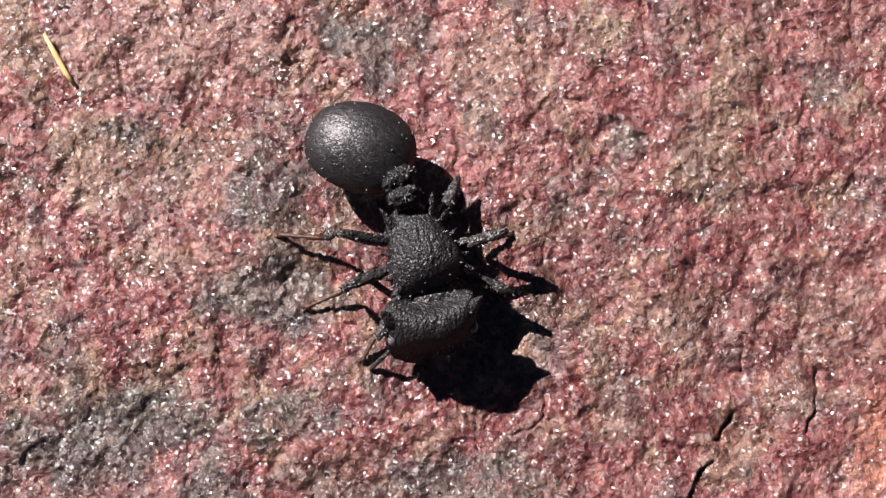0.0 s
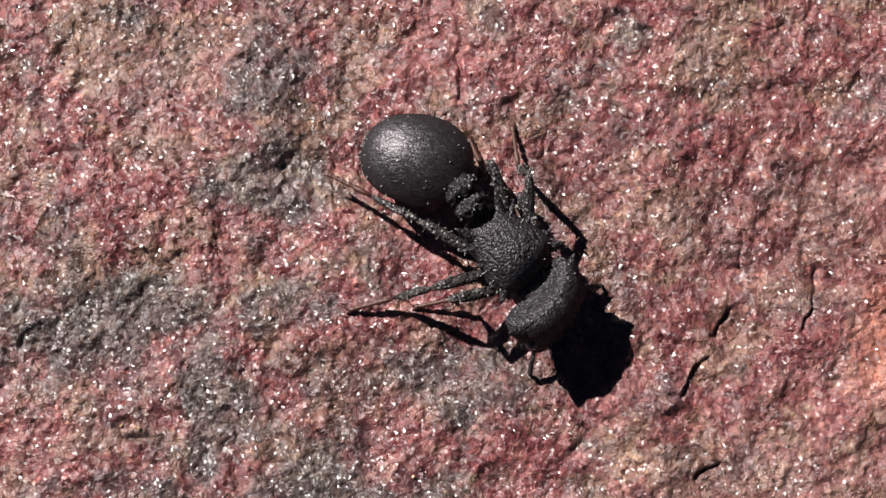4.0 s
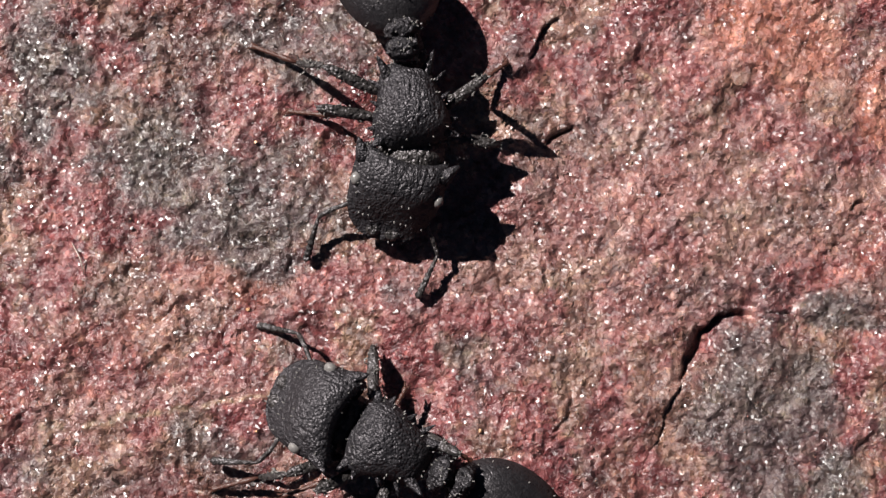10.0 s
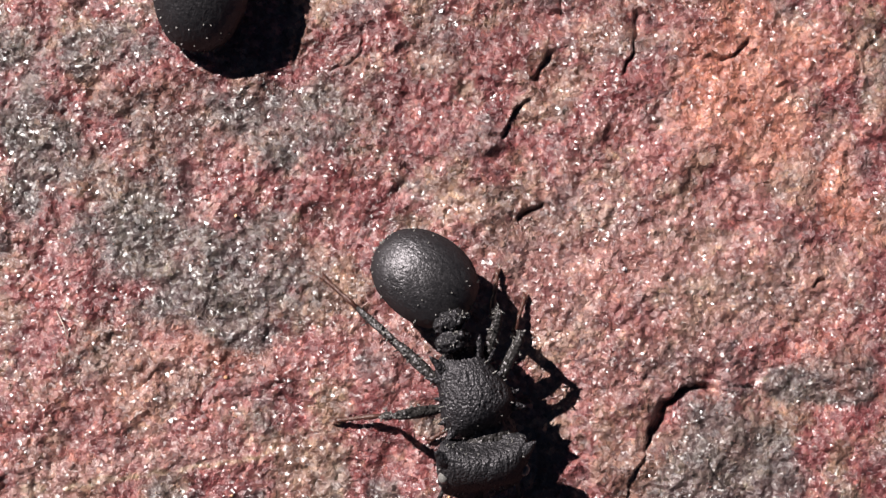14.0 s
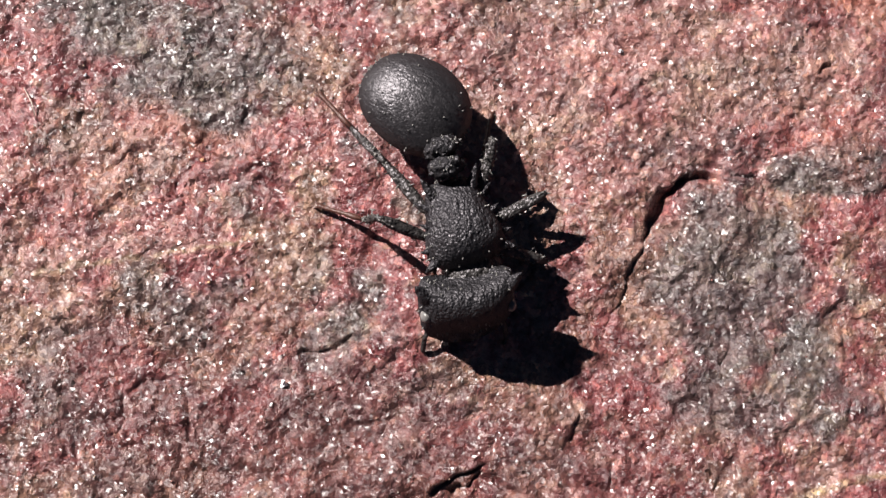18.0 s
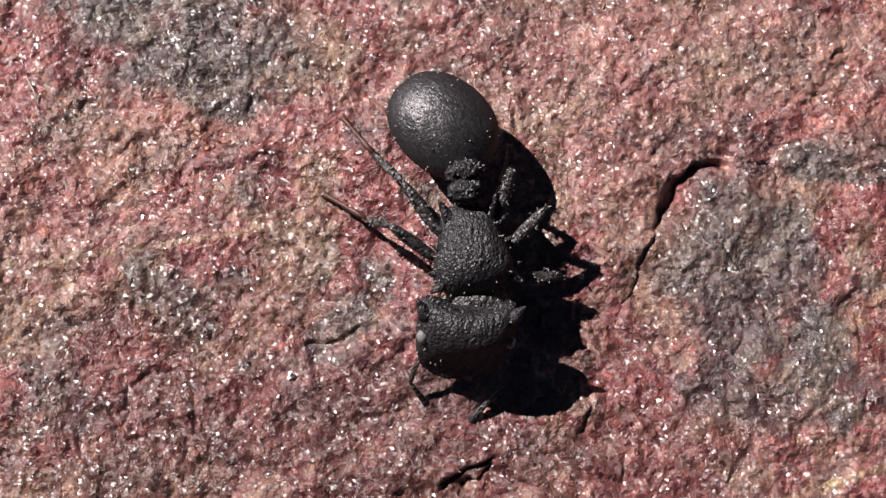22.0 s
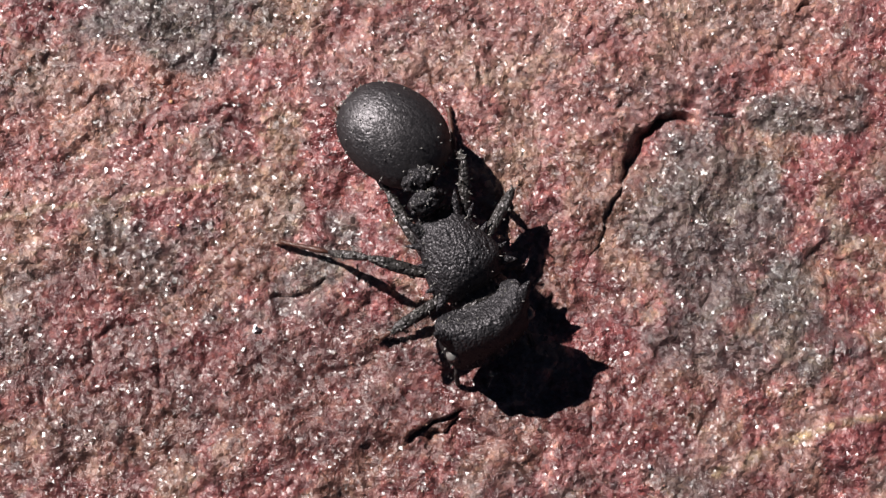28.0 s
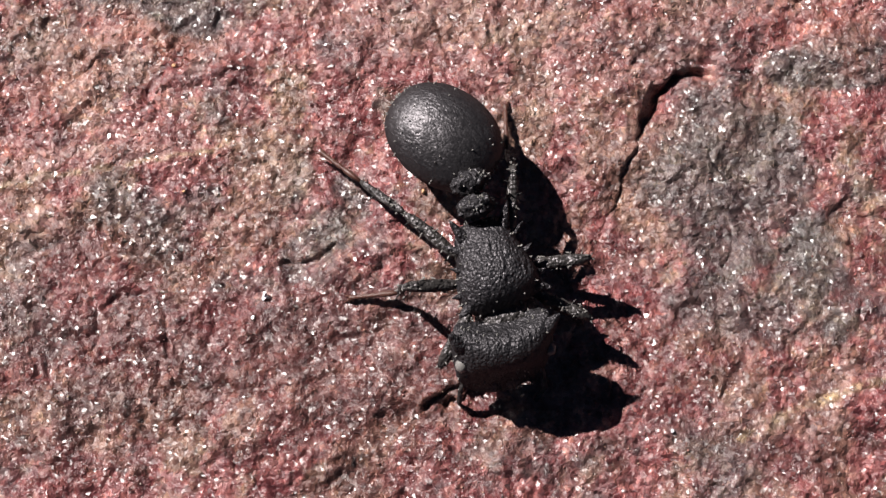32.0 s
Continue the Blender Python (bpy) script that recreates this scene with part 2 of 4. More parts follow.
AMBER = plain_material("amber_grain", (0.62, 0.36, 0.20), 0.3, 0.25, 5.0)
DEBRIS = plain_material("tan_debris", (0.42, 0.27, 0.16), 0.7, 0.3, 5.0)


# ---- ground ----
TABLES = {}


def lattice(x, y, size, seed):
    """Smooth value noise, -1 to 1, on arrays of millimetres."""
    if seed not in TABLES:
        TABLES[seed] = np.random.RandomState(seed).rand(256, 256) * 2 - 1
    table = TABLES[seed]
    u, v = x / size, y / size
    i, j = np.floor(u).astype(int), np.floor(v).astype(int)
    a, b = u - i, v - j
    a, b = a * a * (3 - 2 * a), b * b * (3 - 2 * b)
    i0, j0, i1, j1 = i % 256, j % 256, (i + 1) % 256, (j + 1) % 256
    return (table[i0, j0] * (1 - a) + table[i1, j0] * a) * (1 - b) + (table[i0, j1] * (1 - a) + table[i1, j1] * a) * b


def along(x, y, points):
    """Distance to a line through points, how far along it (0 to 1) the nearest place is, and the side (+ to the left of its way)."""
    best, part, side = np.full(x.shape, 1e9), np.zeros(x.shape), np.zeros(x.shape)
    for k, ((ax, ay), (bx, by)) in enumerate(zip(points, points[1:])):
        dx, dy = bx - ax, by - ay
        s = np.clip(((x - ax) * dx + (y - ay) * dy) / (dx * dx + dy * dy), 0, 1)
        d = np.hypot(x - ax - s * dx, y - ay - s * dy)
        near = d < best
        best = np.where(near, d, best)
        part = np.where(near, (k + s) / (len(points) - 1), part)
        side = np.where(near, np.sign(dx * (y - ay) - dy * (x - ax)), side)
    return best, part, side


# cracks: the line, its half width, its depth, and how far the ground on the right of its way drops (all mm)
CRACKS = []
CRACKS += [
    ([(-5.04, 33.46), (-4.63, 33.37), (-4.12, 33.47)], 0.092, 0.198, 0.04),
    ([(5.36, 32.15), (5.89, 32.10), (6.43, 32.01)], 0.0805, 0.165, 0.04),
    ([(1.59, 31.11), (1.50, 30.08), (1.26, 28.74), (1.54, 27.63), (1.93, 26.67)], 0.0805, 0.198, 0.08),
    ([(1.84, 26.68), (1.95, 25.89), (2.09, 25.20)], 0.092, 0.198, 0.08),
    ([(-3.59, 26.08), (-2.80, 25.62), (-1.90, 24.92)], 0.092, 0.198, 0.08),
    ([(17.37, 20.32), (18.11, 20.49), (18.74, 20.80), (19.17, 21.42)], 0.092, 0.231, 0.096),
    ([(14.20, 19.88), (14.72, 20.61), (15.03, 21.54), (15.23, 22.46)], 0.115, 0.264, 0.16),
    ([(10.61, 19.45), (11.02, 19.96), (11.26, 20.68)], 0.115, 0.231, 0.12),
    ([(9.53, 17.25), (9.93, 17.97), (10.44, 18.58)], 0.11, 0.16, 0.14),
    ([(9.14, 17.23), (9.66, 17.75), (10.19, 18.32), (10.82, 18.91)], 0.12, 0.14, 0.16),
    ([(10.46, 14.16), (10.78, 14.58), (11.10, 15.20)], 0.103, 0.231, 0.08),
    ([(4.40, 21.65), (4.49, 20.64), (4.07, 20.19), (3.35, 19.83)], 0.06, 0.22, 0.05),
    ([(21.13, 11.95), (21.68, 12.33), (22.02, 12.54)], 0.092, 0.231, 0.08),
]
CRACKS += [
    ([(14.88, 6.10), (15.19, 6.85), (15.90, 7.59), (16.92, 8.09), (18.15, 8.41)], 0.15, 0.42, 0.35),
    ([(13.67, 2.97), (14.04, 3.85), (14.56, 4.83), (14.97, 5.91), (15.08, 6.50)], 0.04, 0.13, 0.1),
    ([(2.88, 2.24), (3.64, 2.36), (4.59, 2.68)], 0.08, 0.2, 0.15),
    ([(3.57, 2.20), (4.13, 2.33), (4.51, 2.46)], 0.07, 0.2, 0.0),
    ([(3.25, -0.92), (4.75, -0.19), (5.87, -0.01), (7.01, 0.16)], 0.2, 0.12, 0.15),
    ([(8.30, -2.85), (8.88, -2.11), (9.27, -1.65)], 0.08, 0.22, 0.15),
    ([(7.54, -2.93), (8.21, -2.46), (8.89, -1.71), (9.28, -1.43)], 0.08, 0.25, 0.15),
]
# hollows: place, half widths, depth
PITS = []
PITS += [
    (-10.03, 16.13, 0.5, 0.15, 0.3),
    (6.37, -3.25, 0.8, 0.4, 0.12),
]
# grey crust and ochre stains: place, half widths, turn in degrees, strength
GREY = []
GREY += [
    (-1.96, 33.73, 1.6, 1.0, -30, 0.8),
    (-5.61, 28.97, 1.6, 2.0, 0, 0.7),
    (4.19, 24.77, 1.0, 1.5, 0, 0.6),
    (-5.50, 24.64, 2.6, 1.8, -10, 0.85),
    (-6.16, 23.71, 2.0, 2.4, 0, 0.6),
    (-9.83, 20.44, 2.2, 1.2, 0, 0.75),
    (-11.18, 19.75, 4.2, 1.5, 8, 0.9),
    (-12.70, 18.98, 3.5, 1.3, 6, 0.6),
    (1.98, 18.77, 1.0, 2.6, 0, 0.35),
    (2.26, 17.16, 2.5, 1.6, 0, 0.65),
    (-9.96, 17.15, 2.0, 2.6, 10, 0.5),
    (-7.63, 17.01, 1.6, 2.4, 0, 0.75),
]
GREY += [
    (-3.52, 13.87, 2.2, 2.2, 20, 0.8),
    (-1.09, 12.99, 4.0, 2.4, -20, 0.7),
    (-0.79, 11.58, 3.0, 1.5, 15, 0.9),
    (-2.36, 11.19, 2.6, 1.3, 10, 0.5),
    (-0.95, 10.88, 1.9, 0.9, 0, 1.15),
    (15.53, 9.17, 0.7, 0.5, 0, 0.6),
    (20.82, 8.87, 1.2, 0.7, -15, 0.85),
    (18.09, 5.53, 2.6, 2.9, 0, 0.95),
    (4.69, 3.35, 1.1, 1.9, 0, 0.7),
    (-1.57, 3.31, 1.0, 1.6, 15, 0.65),
    (0.95, 2.44, 1.0, 0.8, 0, 0.6),
    (20.63, 1.21, 2.4, 2.2, -30, 0.7),
]
GREY += [
    (6.40, 0.68, 1.6, 1.8, 40, 0.6),
    (17.89, 0.45, 2.6, 1.2, -20, 0.75),
    (-5.55, 0.36, 1.4, 1.6, 0, 0.7),
    (3.85, 0.27, 0.8, 0.7, 0, 0.85),
    (5.88, 0.17, 1.0, 0.7, 0, 0.7),
    (-1.70, -0.21, 2.2, 1.2, 0, 0.6),
    (-5.02, -0.41, 1.2, 0.5, 0, 0.8),
    (-0.26, -1.01, 0.9, 0.6, -20, 0.75),
    (5.92, -1.25, 0.6, 1.3, 0, 0.75),
    (2.69, -1.28, 1.4, 1.6, 0, 0.5),
    (-2.64, -2.83, 1.2, 0.4, 0, 0.7),
    (10.21, -4.74, 3.0, 0.9, 0, 0.6),
]
OCHRE = []
OCHRE += [
    (19.99, 21.75, 2.2, 1.4, 0, 0.7),
    (18.47, 19.68, 1.7, 2.6, 15, 1.0),
    (22.65, 15.80, 1.3, 1.6, 0, 0.9),
    (16.39, 13.39, 1.6, 1.4, 0, 0.35),
    (-4.87, 7.71, 3.0, 1.2, 0, 0.35),
    (-6.93, 6.02, 4.0, 1.6, 0, 0.35),
]
GREY += [
    (17.19, 2.54, 1.76, 1.15, 0, 0.7),
    (22.09, 8.88, 1.41, 0.79, 0, 0.9),
    (11.14, -4.77, 2.82, 0.73, 0, 0.6),
    (16.84, -4.41, 3.47, 1.11, 0, 0.6),
    (4.83, 0.64, 1.10, 0.74, 0, 0.7),
    (5.88, -1.13, 0.64, 0.83, 0, 0.8),
    (19.40, 0.02, 2.35, 0.95, -15, 0.6),
    (3.55, 0.49, 1.12, 0.84, 20, 0.9),
    (5.98, -1.12, 1.04, 0.65, 0, 0.85),
    (-4.89, 2.03, 1.08, 0.74, 0, 0.8),
    (0.76, 1.63, 0.65, 0.75, 0, 0.7),
]
GREY += [
    (18.66, 2.88, 1.61, 0.58, 0, 0.8),
    (16.33, 5.41, 0.90, 1.17, 0, 0.6),
    (-1.34, 33.75, 1.45, 0.95, 30, 0.7),
    (-5.41, 29.39, 0.81, 1.64, 0, 0.6),
    (2.11, 18.73, 3.30, 1.00, 0, 0.7),
    (6.90, 21.35, 1.48, 1.23, 0, 0.5),
    (-4.15, 20.14, 2.60, 0.79, 0, 0.7),
    (-5.90, 14.10, 1.74, 1.36, 0, 0.6),
    (-9.34, 14.07, 1.52, 1.35, 0, 0.6),
    (5.03, 16.54, 1.63, 1.22, 0, 0.5),
    (-1.17, 10.46, 2.57, 0.99, 0, 0.8),
]
OCHRE += [
    (-1.01, 9.33, 2.46, 0.96, -8, 0.55),
    (-4.92, 8.23, 2.23, 1.14, 0, 0.45),
    (21.70, 10.59, 1.44, 1.80, 20, 0.5),
    (18.91, 18.24, 2.18, 1.90, 0, 0.6),
    (-2.14, 9.47, 2.16, 0.69, 0, 0.5),
]

# pale washed-out rock and iron-red rock, in the same way
PALE = []
PALE += [
    (13.01, 34.96, 5.0, 2.0, 0, 0.5),
    (-9.08, 34.23, 6.0, 2.0, 0, 0.8),
    (3.26, 33.36, 5.0, 2.0, 0, 0.6),
    (11.81, 30.82, 4, 3, 0, 0.4),
    (2.17, 28.93, 4, 3, -20, 0.4),
    (-9.48, 28.21, 3.0, 2.0, 0, 0.6),
    (19.48, 17.00, 3.5, 4.0, 0, 0.6),
    (14.47, 13.17, 5.0, 3.2, -10, 0.8),
    (13.11, 11.54, 6.0, 2.2, -8, 0.7),
    (8.57, 11.09, 4, 2.5, 0, 0.35),
    (12.30, 10.80, 5, 1.6, 0, 0.6),
    (19.00, 10.71, 4, 2.5, 0, 0.4),
]
PALE += [
    (10.93, 9.99, 4, 3, 0, 0.6),
    (9.23, 9.91, 5.0, 1.6, 0, 0.8),
    (13.28, 9.82, 3.5, 2.2, 0, 0.7),
    (6.95, 9.72, 6, 2, 0, 0.5),
    (16.58, 9.69, 3.0, 1.2, 0, 0.5),
    (-3.75, 8.46, 3.0, 2.0, 0, 0.6),
    (-3.89, 5.73, 4.5, 1.6, 5, 0.5),
    (-1.21, 5.40, 4, 0.8, 0, 0.4),
    (-3.89, 5.24, 3.6, 0.28, 5, 1.5),
    (-4.51, 5.21, 2.6, 0.25, 3, 1.4),
    (-4.51, 3.49, 3, 2, 0, 0.5),
    (20.20, -3.03, 2.6, 0.35, 18, 1.4),
]
PALE += [
    (12.84, 12.13, 3.81, 2.68, 0, 0.6),
    (14.38, 16.70, 2.56, 2.29, 0, 0.5),
    (17.84, 10.34, 3.25, 1.19, 0, 0.6),
    (12.83, 8.71, 2.17, 1.37, 0, 0.5),
    (13.08, 24.25, 4.69, 2.25, 0, 0.5),
    (17.48, 14.70, 2.59, 3.09, 0, 0.6),
    (7.87, 24.69, 2.07, 1.41, 0, 0.5),
    (16.42, 6.58, 3.14, 0.97, 0, 0.5),
    (10.73, 9.13, 3.08, 1.16, 0, 0.5),
]
PALE += [
    (15.11, 11.57, 4.04, 1.78, 0, 0.7),
    (21.22, 12.48, 2.49, 1.41, 0, 0.7),
    (17.35, 24.38, 2.60, 2.48, 0, 0.6),
    (17.53, 11.00, 2.59, 2.05, 0, 0.7),
    (20.81, 15.33, 2.63, 2.11, 0, 0.6),
    (13.24, 10.49, 2.32, 1.44, 0, 0.5),
    (12.00, 12.60, 2.6, 1.5, 0, 0.6),
    (19.20, 12.90, 2.8, 1.4, 0, 0.5),
]
IRON = []
IRON += [
    (-1.03, 25.88, 1.8, 0.8, 0, 0.9),
    (12.02, 24.82, 3.5, 2.2, 0, 0.6),
    (13.82, 24.29, 4.0, 3.0, -30, 0.6),
    (8.79, 21.21, 3.0, 1.5, 0, 0.5),
    (5.21, 20.13, 3, 2, 0, 0.6),
    (-2.13, 17.37, 3.5, 2.0, -30, 0.5),
    (6.62, 12.00, 3.0, 2.0, 0, 0.5),
    (13.02, 2.70, 3.0, 1.6, 20, 0.6),
    (-2.17, 0.59, 4.5, 2.6, 5, 0.7),
    (-3.18, 0.26, 3.0, 2.4, 0, 0.5),
    (3.57, -0.02, 4, 1.8, 0, 0.9),
    (-2.67, -1.07, 5, 2.0, 0, 0.8),
]
IRON += [
    (4.36, -1.30, 4.5, 1.6, 8, 0.8),
    (5.25, -1.33, 4.0, 2.0, 0, 0.8),
    (14.88, -1.44, 4.5, 2.2, 0, 0.7),
    (4.69, -1.71, 5, 2.0, 0, 0.9),
    (12.30, -2.18, 4, 1.6, 0, 0.75),
    (-3.00, -3.38, 4.0, 1.6, 0, 0.7),
    (18.93, -3.71, 4.0, 1.6, 0, 0.6),
    (7.22, -3.91, 4.0, 1.4, 0, 0.7),
    (12.10, -4.26, 5.0, 1.5, 0, 0.4),
]
IRON += [
    (6.20, -1.53, 5.75, 1.31, 0, 1),
    (-1.25, -1.63, 3.69, 1.11, 0, 0.9),
    (-0.34, 0.58, 2.78, 1.11, 0, 0.7),
    (5.28, 25.86, 2.54, 2.50, 0, 0.7),
    (8.38, 21.36, 2.55, 1.85, 0, 0.6),
    (-5.80, 7.32, 2.89, 1.56, 0, 0.5),
    (4.60, -1.40, 3.2, 1.5, 0, 0.7),
    (-1.40, -2.60, 3.6, 1.4, 0, 0.5),
]


# thin pale mineral veins: the line and its half width
VEINS = [
    ([(-7.08, 4.80), (-6.00, 4.89), (-4.20, 5.17), (-2.37, 5.37), (-0.53, 5.71), (1.32, 5.94)], 0.13),
    ([(18.02, -3.99), (18.41, -3.81), (19.80, -3.30), (21.20, -2.77), (23.16, -2.21), (24.61, -1.83)], 0.2),
]


def blotches(x, y, spots):
    out = np.zeros(x.shape)
    x, y = x + 0.9 * lattice(x, y, 2.3, 41) + 0.4 * lattice(x, y, 0.8, 42), y + 0.9 * lattice(x, y, 2.1, 43) + 0.4 * lattice(x, y, 0.9, 44)
    for px, py, rx, ry, turn, strength in spots:
        c, s = math.cos(radians(turn)), math.sin(radians(turn))
        u, v = ((x - px) * c + (y - py) * s) / rx, (-(x - px) * s + (y - py) * c) / ry
        d = np.sqrt(u * u + v * v)
        out = np.maximum(out, strength * np.clip(1.5 - 0.85 * d, 0, 1))
    return out


def relief(x, y):
    """Height of the rock, in millimetres."""
    wx = x + 0.35 * lattice(x, y, 1.3, 21) + 0.12 * lattice(x, y, 0.4, 22)
    wy = y + 0.35 * lattice(x, y, 1.3, 23) + 0.12 * lattice(x, y, 0.4, 24)
    h = 0.16 * lattice(wx, wy, 7.0, 1) + 0.24 * lattice(wx, wy, 2.9, 2) + 0.13 * lattice(wx, wy, 1.1, 3)
    h += 0.062 * lattice(wx, wy, 0.55, 4) + 0.048 * lattice(wx, wy, 0.3, 5) + 0.032 * lattice(x, y, 0.17, 6)
    # short crooked crevices where the beds part
    seam, where = lattice(wx, wy, 1.9, 12), lattice(x, y, 2.6, 13) + 0.4 * lattice(x, y, 0.8, 14)
    h -= 0.10 * np.clip((where - 0.38) * 4, 0, 1) * np.exp(-((seam / 0.085) ** 2))
    flake = lattice(wx, wy, 1.7, 7) + 0.5 * lattice(wx, wy, 0.6, 8)
    h -= 0.05 * np.clip((flake - 0.2) * 2, 0, 1)
    for points, width, depth, drop in CRACKS:
        d, part, side = along(wx, wy, points)
        ends = np.clip(np.minimum(part, 1 - part) * 8, 0, 1)
        h -= ends * depth * np.exp(-((d / (width * (0.85 + 0.75 * lattice(x, y, 0.7, 31)))) ** 2))
        if drop:
            fade = np.clip(np.minimum(part, 1 - part) * 4, 0, 1)
            h -= fade * drop * np.where(side < 0, np.exp(-d / 3.0), 0) * np.clip(d / width, 0, 1)
    for px, py, rx, ry, depth in PITS:
        h -= depth * np.exp(-(((wx - px) / rx) ** 2 + ((wy - py) / ry) ** 2) ** 1.5)
    return h


def axis(lo, hi, fine):
    """Evenly fine between lo and hi, then ever wider steps out to 60 m."""
    inner = np.arange(lo, hi, fine)
    out, step, far = [], fine, 0.0
    while far < 60000:
        step *= 1.32
        far += step
        out.append(far)
    out = np.array(out)
    return np.r_[lo - out[::-1], inner, inner[-1] + out]


def build_ground():
    xs, ys = axis(-17.5, 26.5, 0.056), axis(-8.5, 39.5, 0.056)
    x, y = np.meshgrid(xs, ys)
    far = np.hypot(np.maximum(0, np.maximum(-17.5 - x, x - 26.5)), np.maximum(0, np.maximum(-8.5 - y, y - 39.5)))
    h = np.where(far < 40, relief(x, y), 0) * np.clip(1 - far / 30, 0, 1) + np.where(far > 20, 0.01 * far * lattice(x, y, 900.0, 9) * np.clip(far / 2000, 0, 1), 0)
    verts = np.stack([x, y, h], -1).reshape(-1, 3) / 1000
    ny, nx = x.shape
    k = (np.arange(ny - 1)[:, None] * nx + np.arange(nx - 1)).ravel()
    faces = np.stack([k, k + 1, k + nx + 1, k + nx], 1)
    me = bpy.data.meshes.new("ground")
    me.vertices.add(len(verts))
    me.vertices.foreach_set("co", verts.ravel().astype(np.float32))
    me.loops.add(faces.size)
    me.loops.foreach_set("vertex_index", faces.ravel().astype(np.int32))
    me.polygons.add(len(faces))
    me.polygons.foreach_set("loop_start", np.arange(0, faces.size, 4, dtype=np.int32))
    me.polygons.foreach_set("use_smooth", np.ones(len(faces), dtype=bool))
    me.update(calc_edges=True)
    a = me.attributes.new("vein", "FLOAT", "POINT")
    bx, by = x + 0.25 * lattice(x, y, 1.6, 51) + 0.1 * lattice(x, y, 0.4, 52), y + 0.25 * lattice(x, y, 1.6, 53) + 0.1 * lattice(x, y, 0.4, 54)
    a.data.foreach_set("value", np.max([np.exp(-((along(bx, by, line)[0] / wide) ** 2)) for line, wide in VEINS], axis=0).ravel().astype(np.float32))
    for name, spots in (("grey_crust", GREY), ("ochre_stain", OCHRE), ("pale_wash", PALE), ("iron_red", IRON)):
        a = me.attributes.new(name, "FLOAT", "POINT")
        a.data.foreach_set("value", blotches(x, y, spots).ravel().astype(np.float32))
    me.materials.append(ROCK)
    return tagged(new("ground", me), "rough red sandstone with grey crust, ochre stains and cracks", "rock", kind="structure")


ground = build_ground()


def build_sand():
    """Loose fine sand: thousands of tiny faceted grains lying in the roughness of the rock."""
    rng = np.random.RandomState(5)
    count = 6000
    x, y = rng.uniform(-17, 26, count), rng.uniform(-8, 39, count)
    r = 0.02 + 0.03 * rng.rand(count) ** 3
    z = relief(x[None], y[None])[0] + r * 0.5
    corners = np.array([(1, 0, 0), (-1, 0, 0), (0, 1, 0), (0, -1, 0), (0, 0, 1), (0, 0, -1)], float)
    sides = np.array([(0, 2, 4), (2, 1, 4), (1, 3, 4), (3, 0, 4), (2, 0, 5), (1, 2, 5), (3, 1, 5), (0, 3, 5)])
    turn = np.linalg.qr(rng.randn(count, 3, 3))[0]
    verts = np.einsum("nij,kj->nki", turn, corners) * r[:, None, None] * rng.uniform(0.6, 1.2, (count, 6, 1)) + np.stack([x, y, z], -1)[:, None]
    faces = (sides[None] + 6 * np.arange(count)[:, None, None]).reshape(-1, 3)
    me = bpy.data.meshes.new("fine_sand")
    me.vertices.add(count * 6)
    me.vertices.foreach_set("co", (verts / 1000).ravel().astype(np.float32))
    me.loops.add(faces.size)
    me.loops.foreach_set("vertex_index", faces.ravel().astype(np.int32))
    me.polygons.add(len(faces))
    me.polygons.foreach_set("loop_start", np.arange(0, faces.size, 3, dtype=np.int32))
    me.update(calc_edges=True)
    n = Nodes("fine_sand")
    geo = n.tree.nodes.new("ShaderNodeNewGeometry")
    tone = n.ramp(geo.outputs["Random Per Island"], (0.0, (0.16, 0.06, 0.055)), (0.4, (0.30, 0.14, 0.12)), (0.7, (0.40, 0.25, 0.19)), (0.92, (0.42, 0.31, 0.24)), (1.0, (0.5, 0.43, 0.38)))
    me.materials.append(n.set(Base_Color=tone, Roughness=0.5, Specular_IOR_Level=0.4))
    return tagged(new("fine_sand", me), "fine pale sand grains scattered over the red rock", "sand", kind="stuff")


build_sand()


def height(x, y):
    return float(relief(np.array([[x]], float), np.array([[y]], float))[0, 0])


# ---- parts of the ants ----
def part(name, bm, material, parent, label=""):
    """Links a bmesh as one mesh object under a thing or under a part."""
    bmesh.ops.recalc_face_normals(bm, faces=bm.faces)
    me = bpy.data.meshes.new(name)
    bm.to_mesh(me)
    bm.free()
    for p in me.polygons:
        p.use_smooth = True
    me.materials.append(material)
    ob = new(name, me)
    ob.parent = parent
    return tagged(ob, label)


def loft(bm, rings, segs=20, power=2.0):
    """Closes rings into a skin. A ring: centre (x, y, z), half width across y, half height up, half height down (mm)."""
    loops = []
    for (x, y, z), w, up, down in rings:
        loop = []
        for s in range(segs):
            a = 2 * math.pi * s / segs
            c, d = math.cos(a), math.sin(a)
            c, d = math.copysign(abs(c) ** (2 / power), c), math.copysign(abs(d) ** (2 / power), d)
            loop.append(bm.verts.new((x / 1000, (y + w * c) / 1000, (z + (up if d > 0 else down) * d) / 1000)))
        loops.append(loop)
    for a, b in zip(loops, loops[1:]):
        for s in range(segs):
            bm.faces.new((a[s], a[(s + 1) % segs], b[(s + 1) % segs], b[s]))
    bm.faces.new(loops[0])
    bm.faces.new(loops[-1])
    return bm


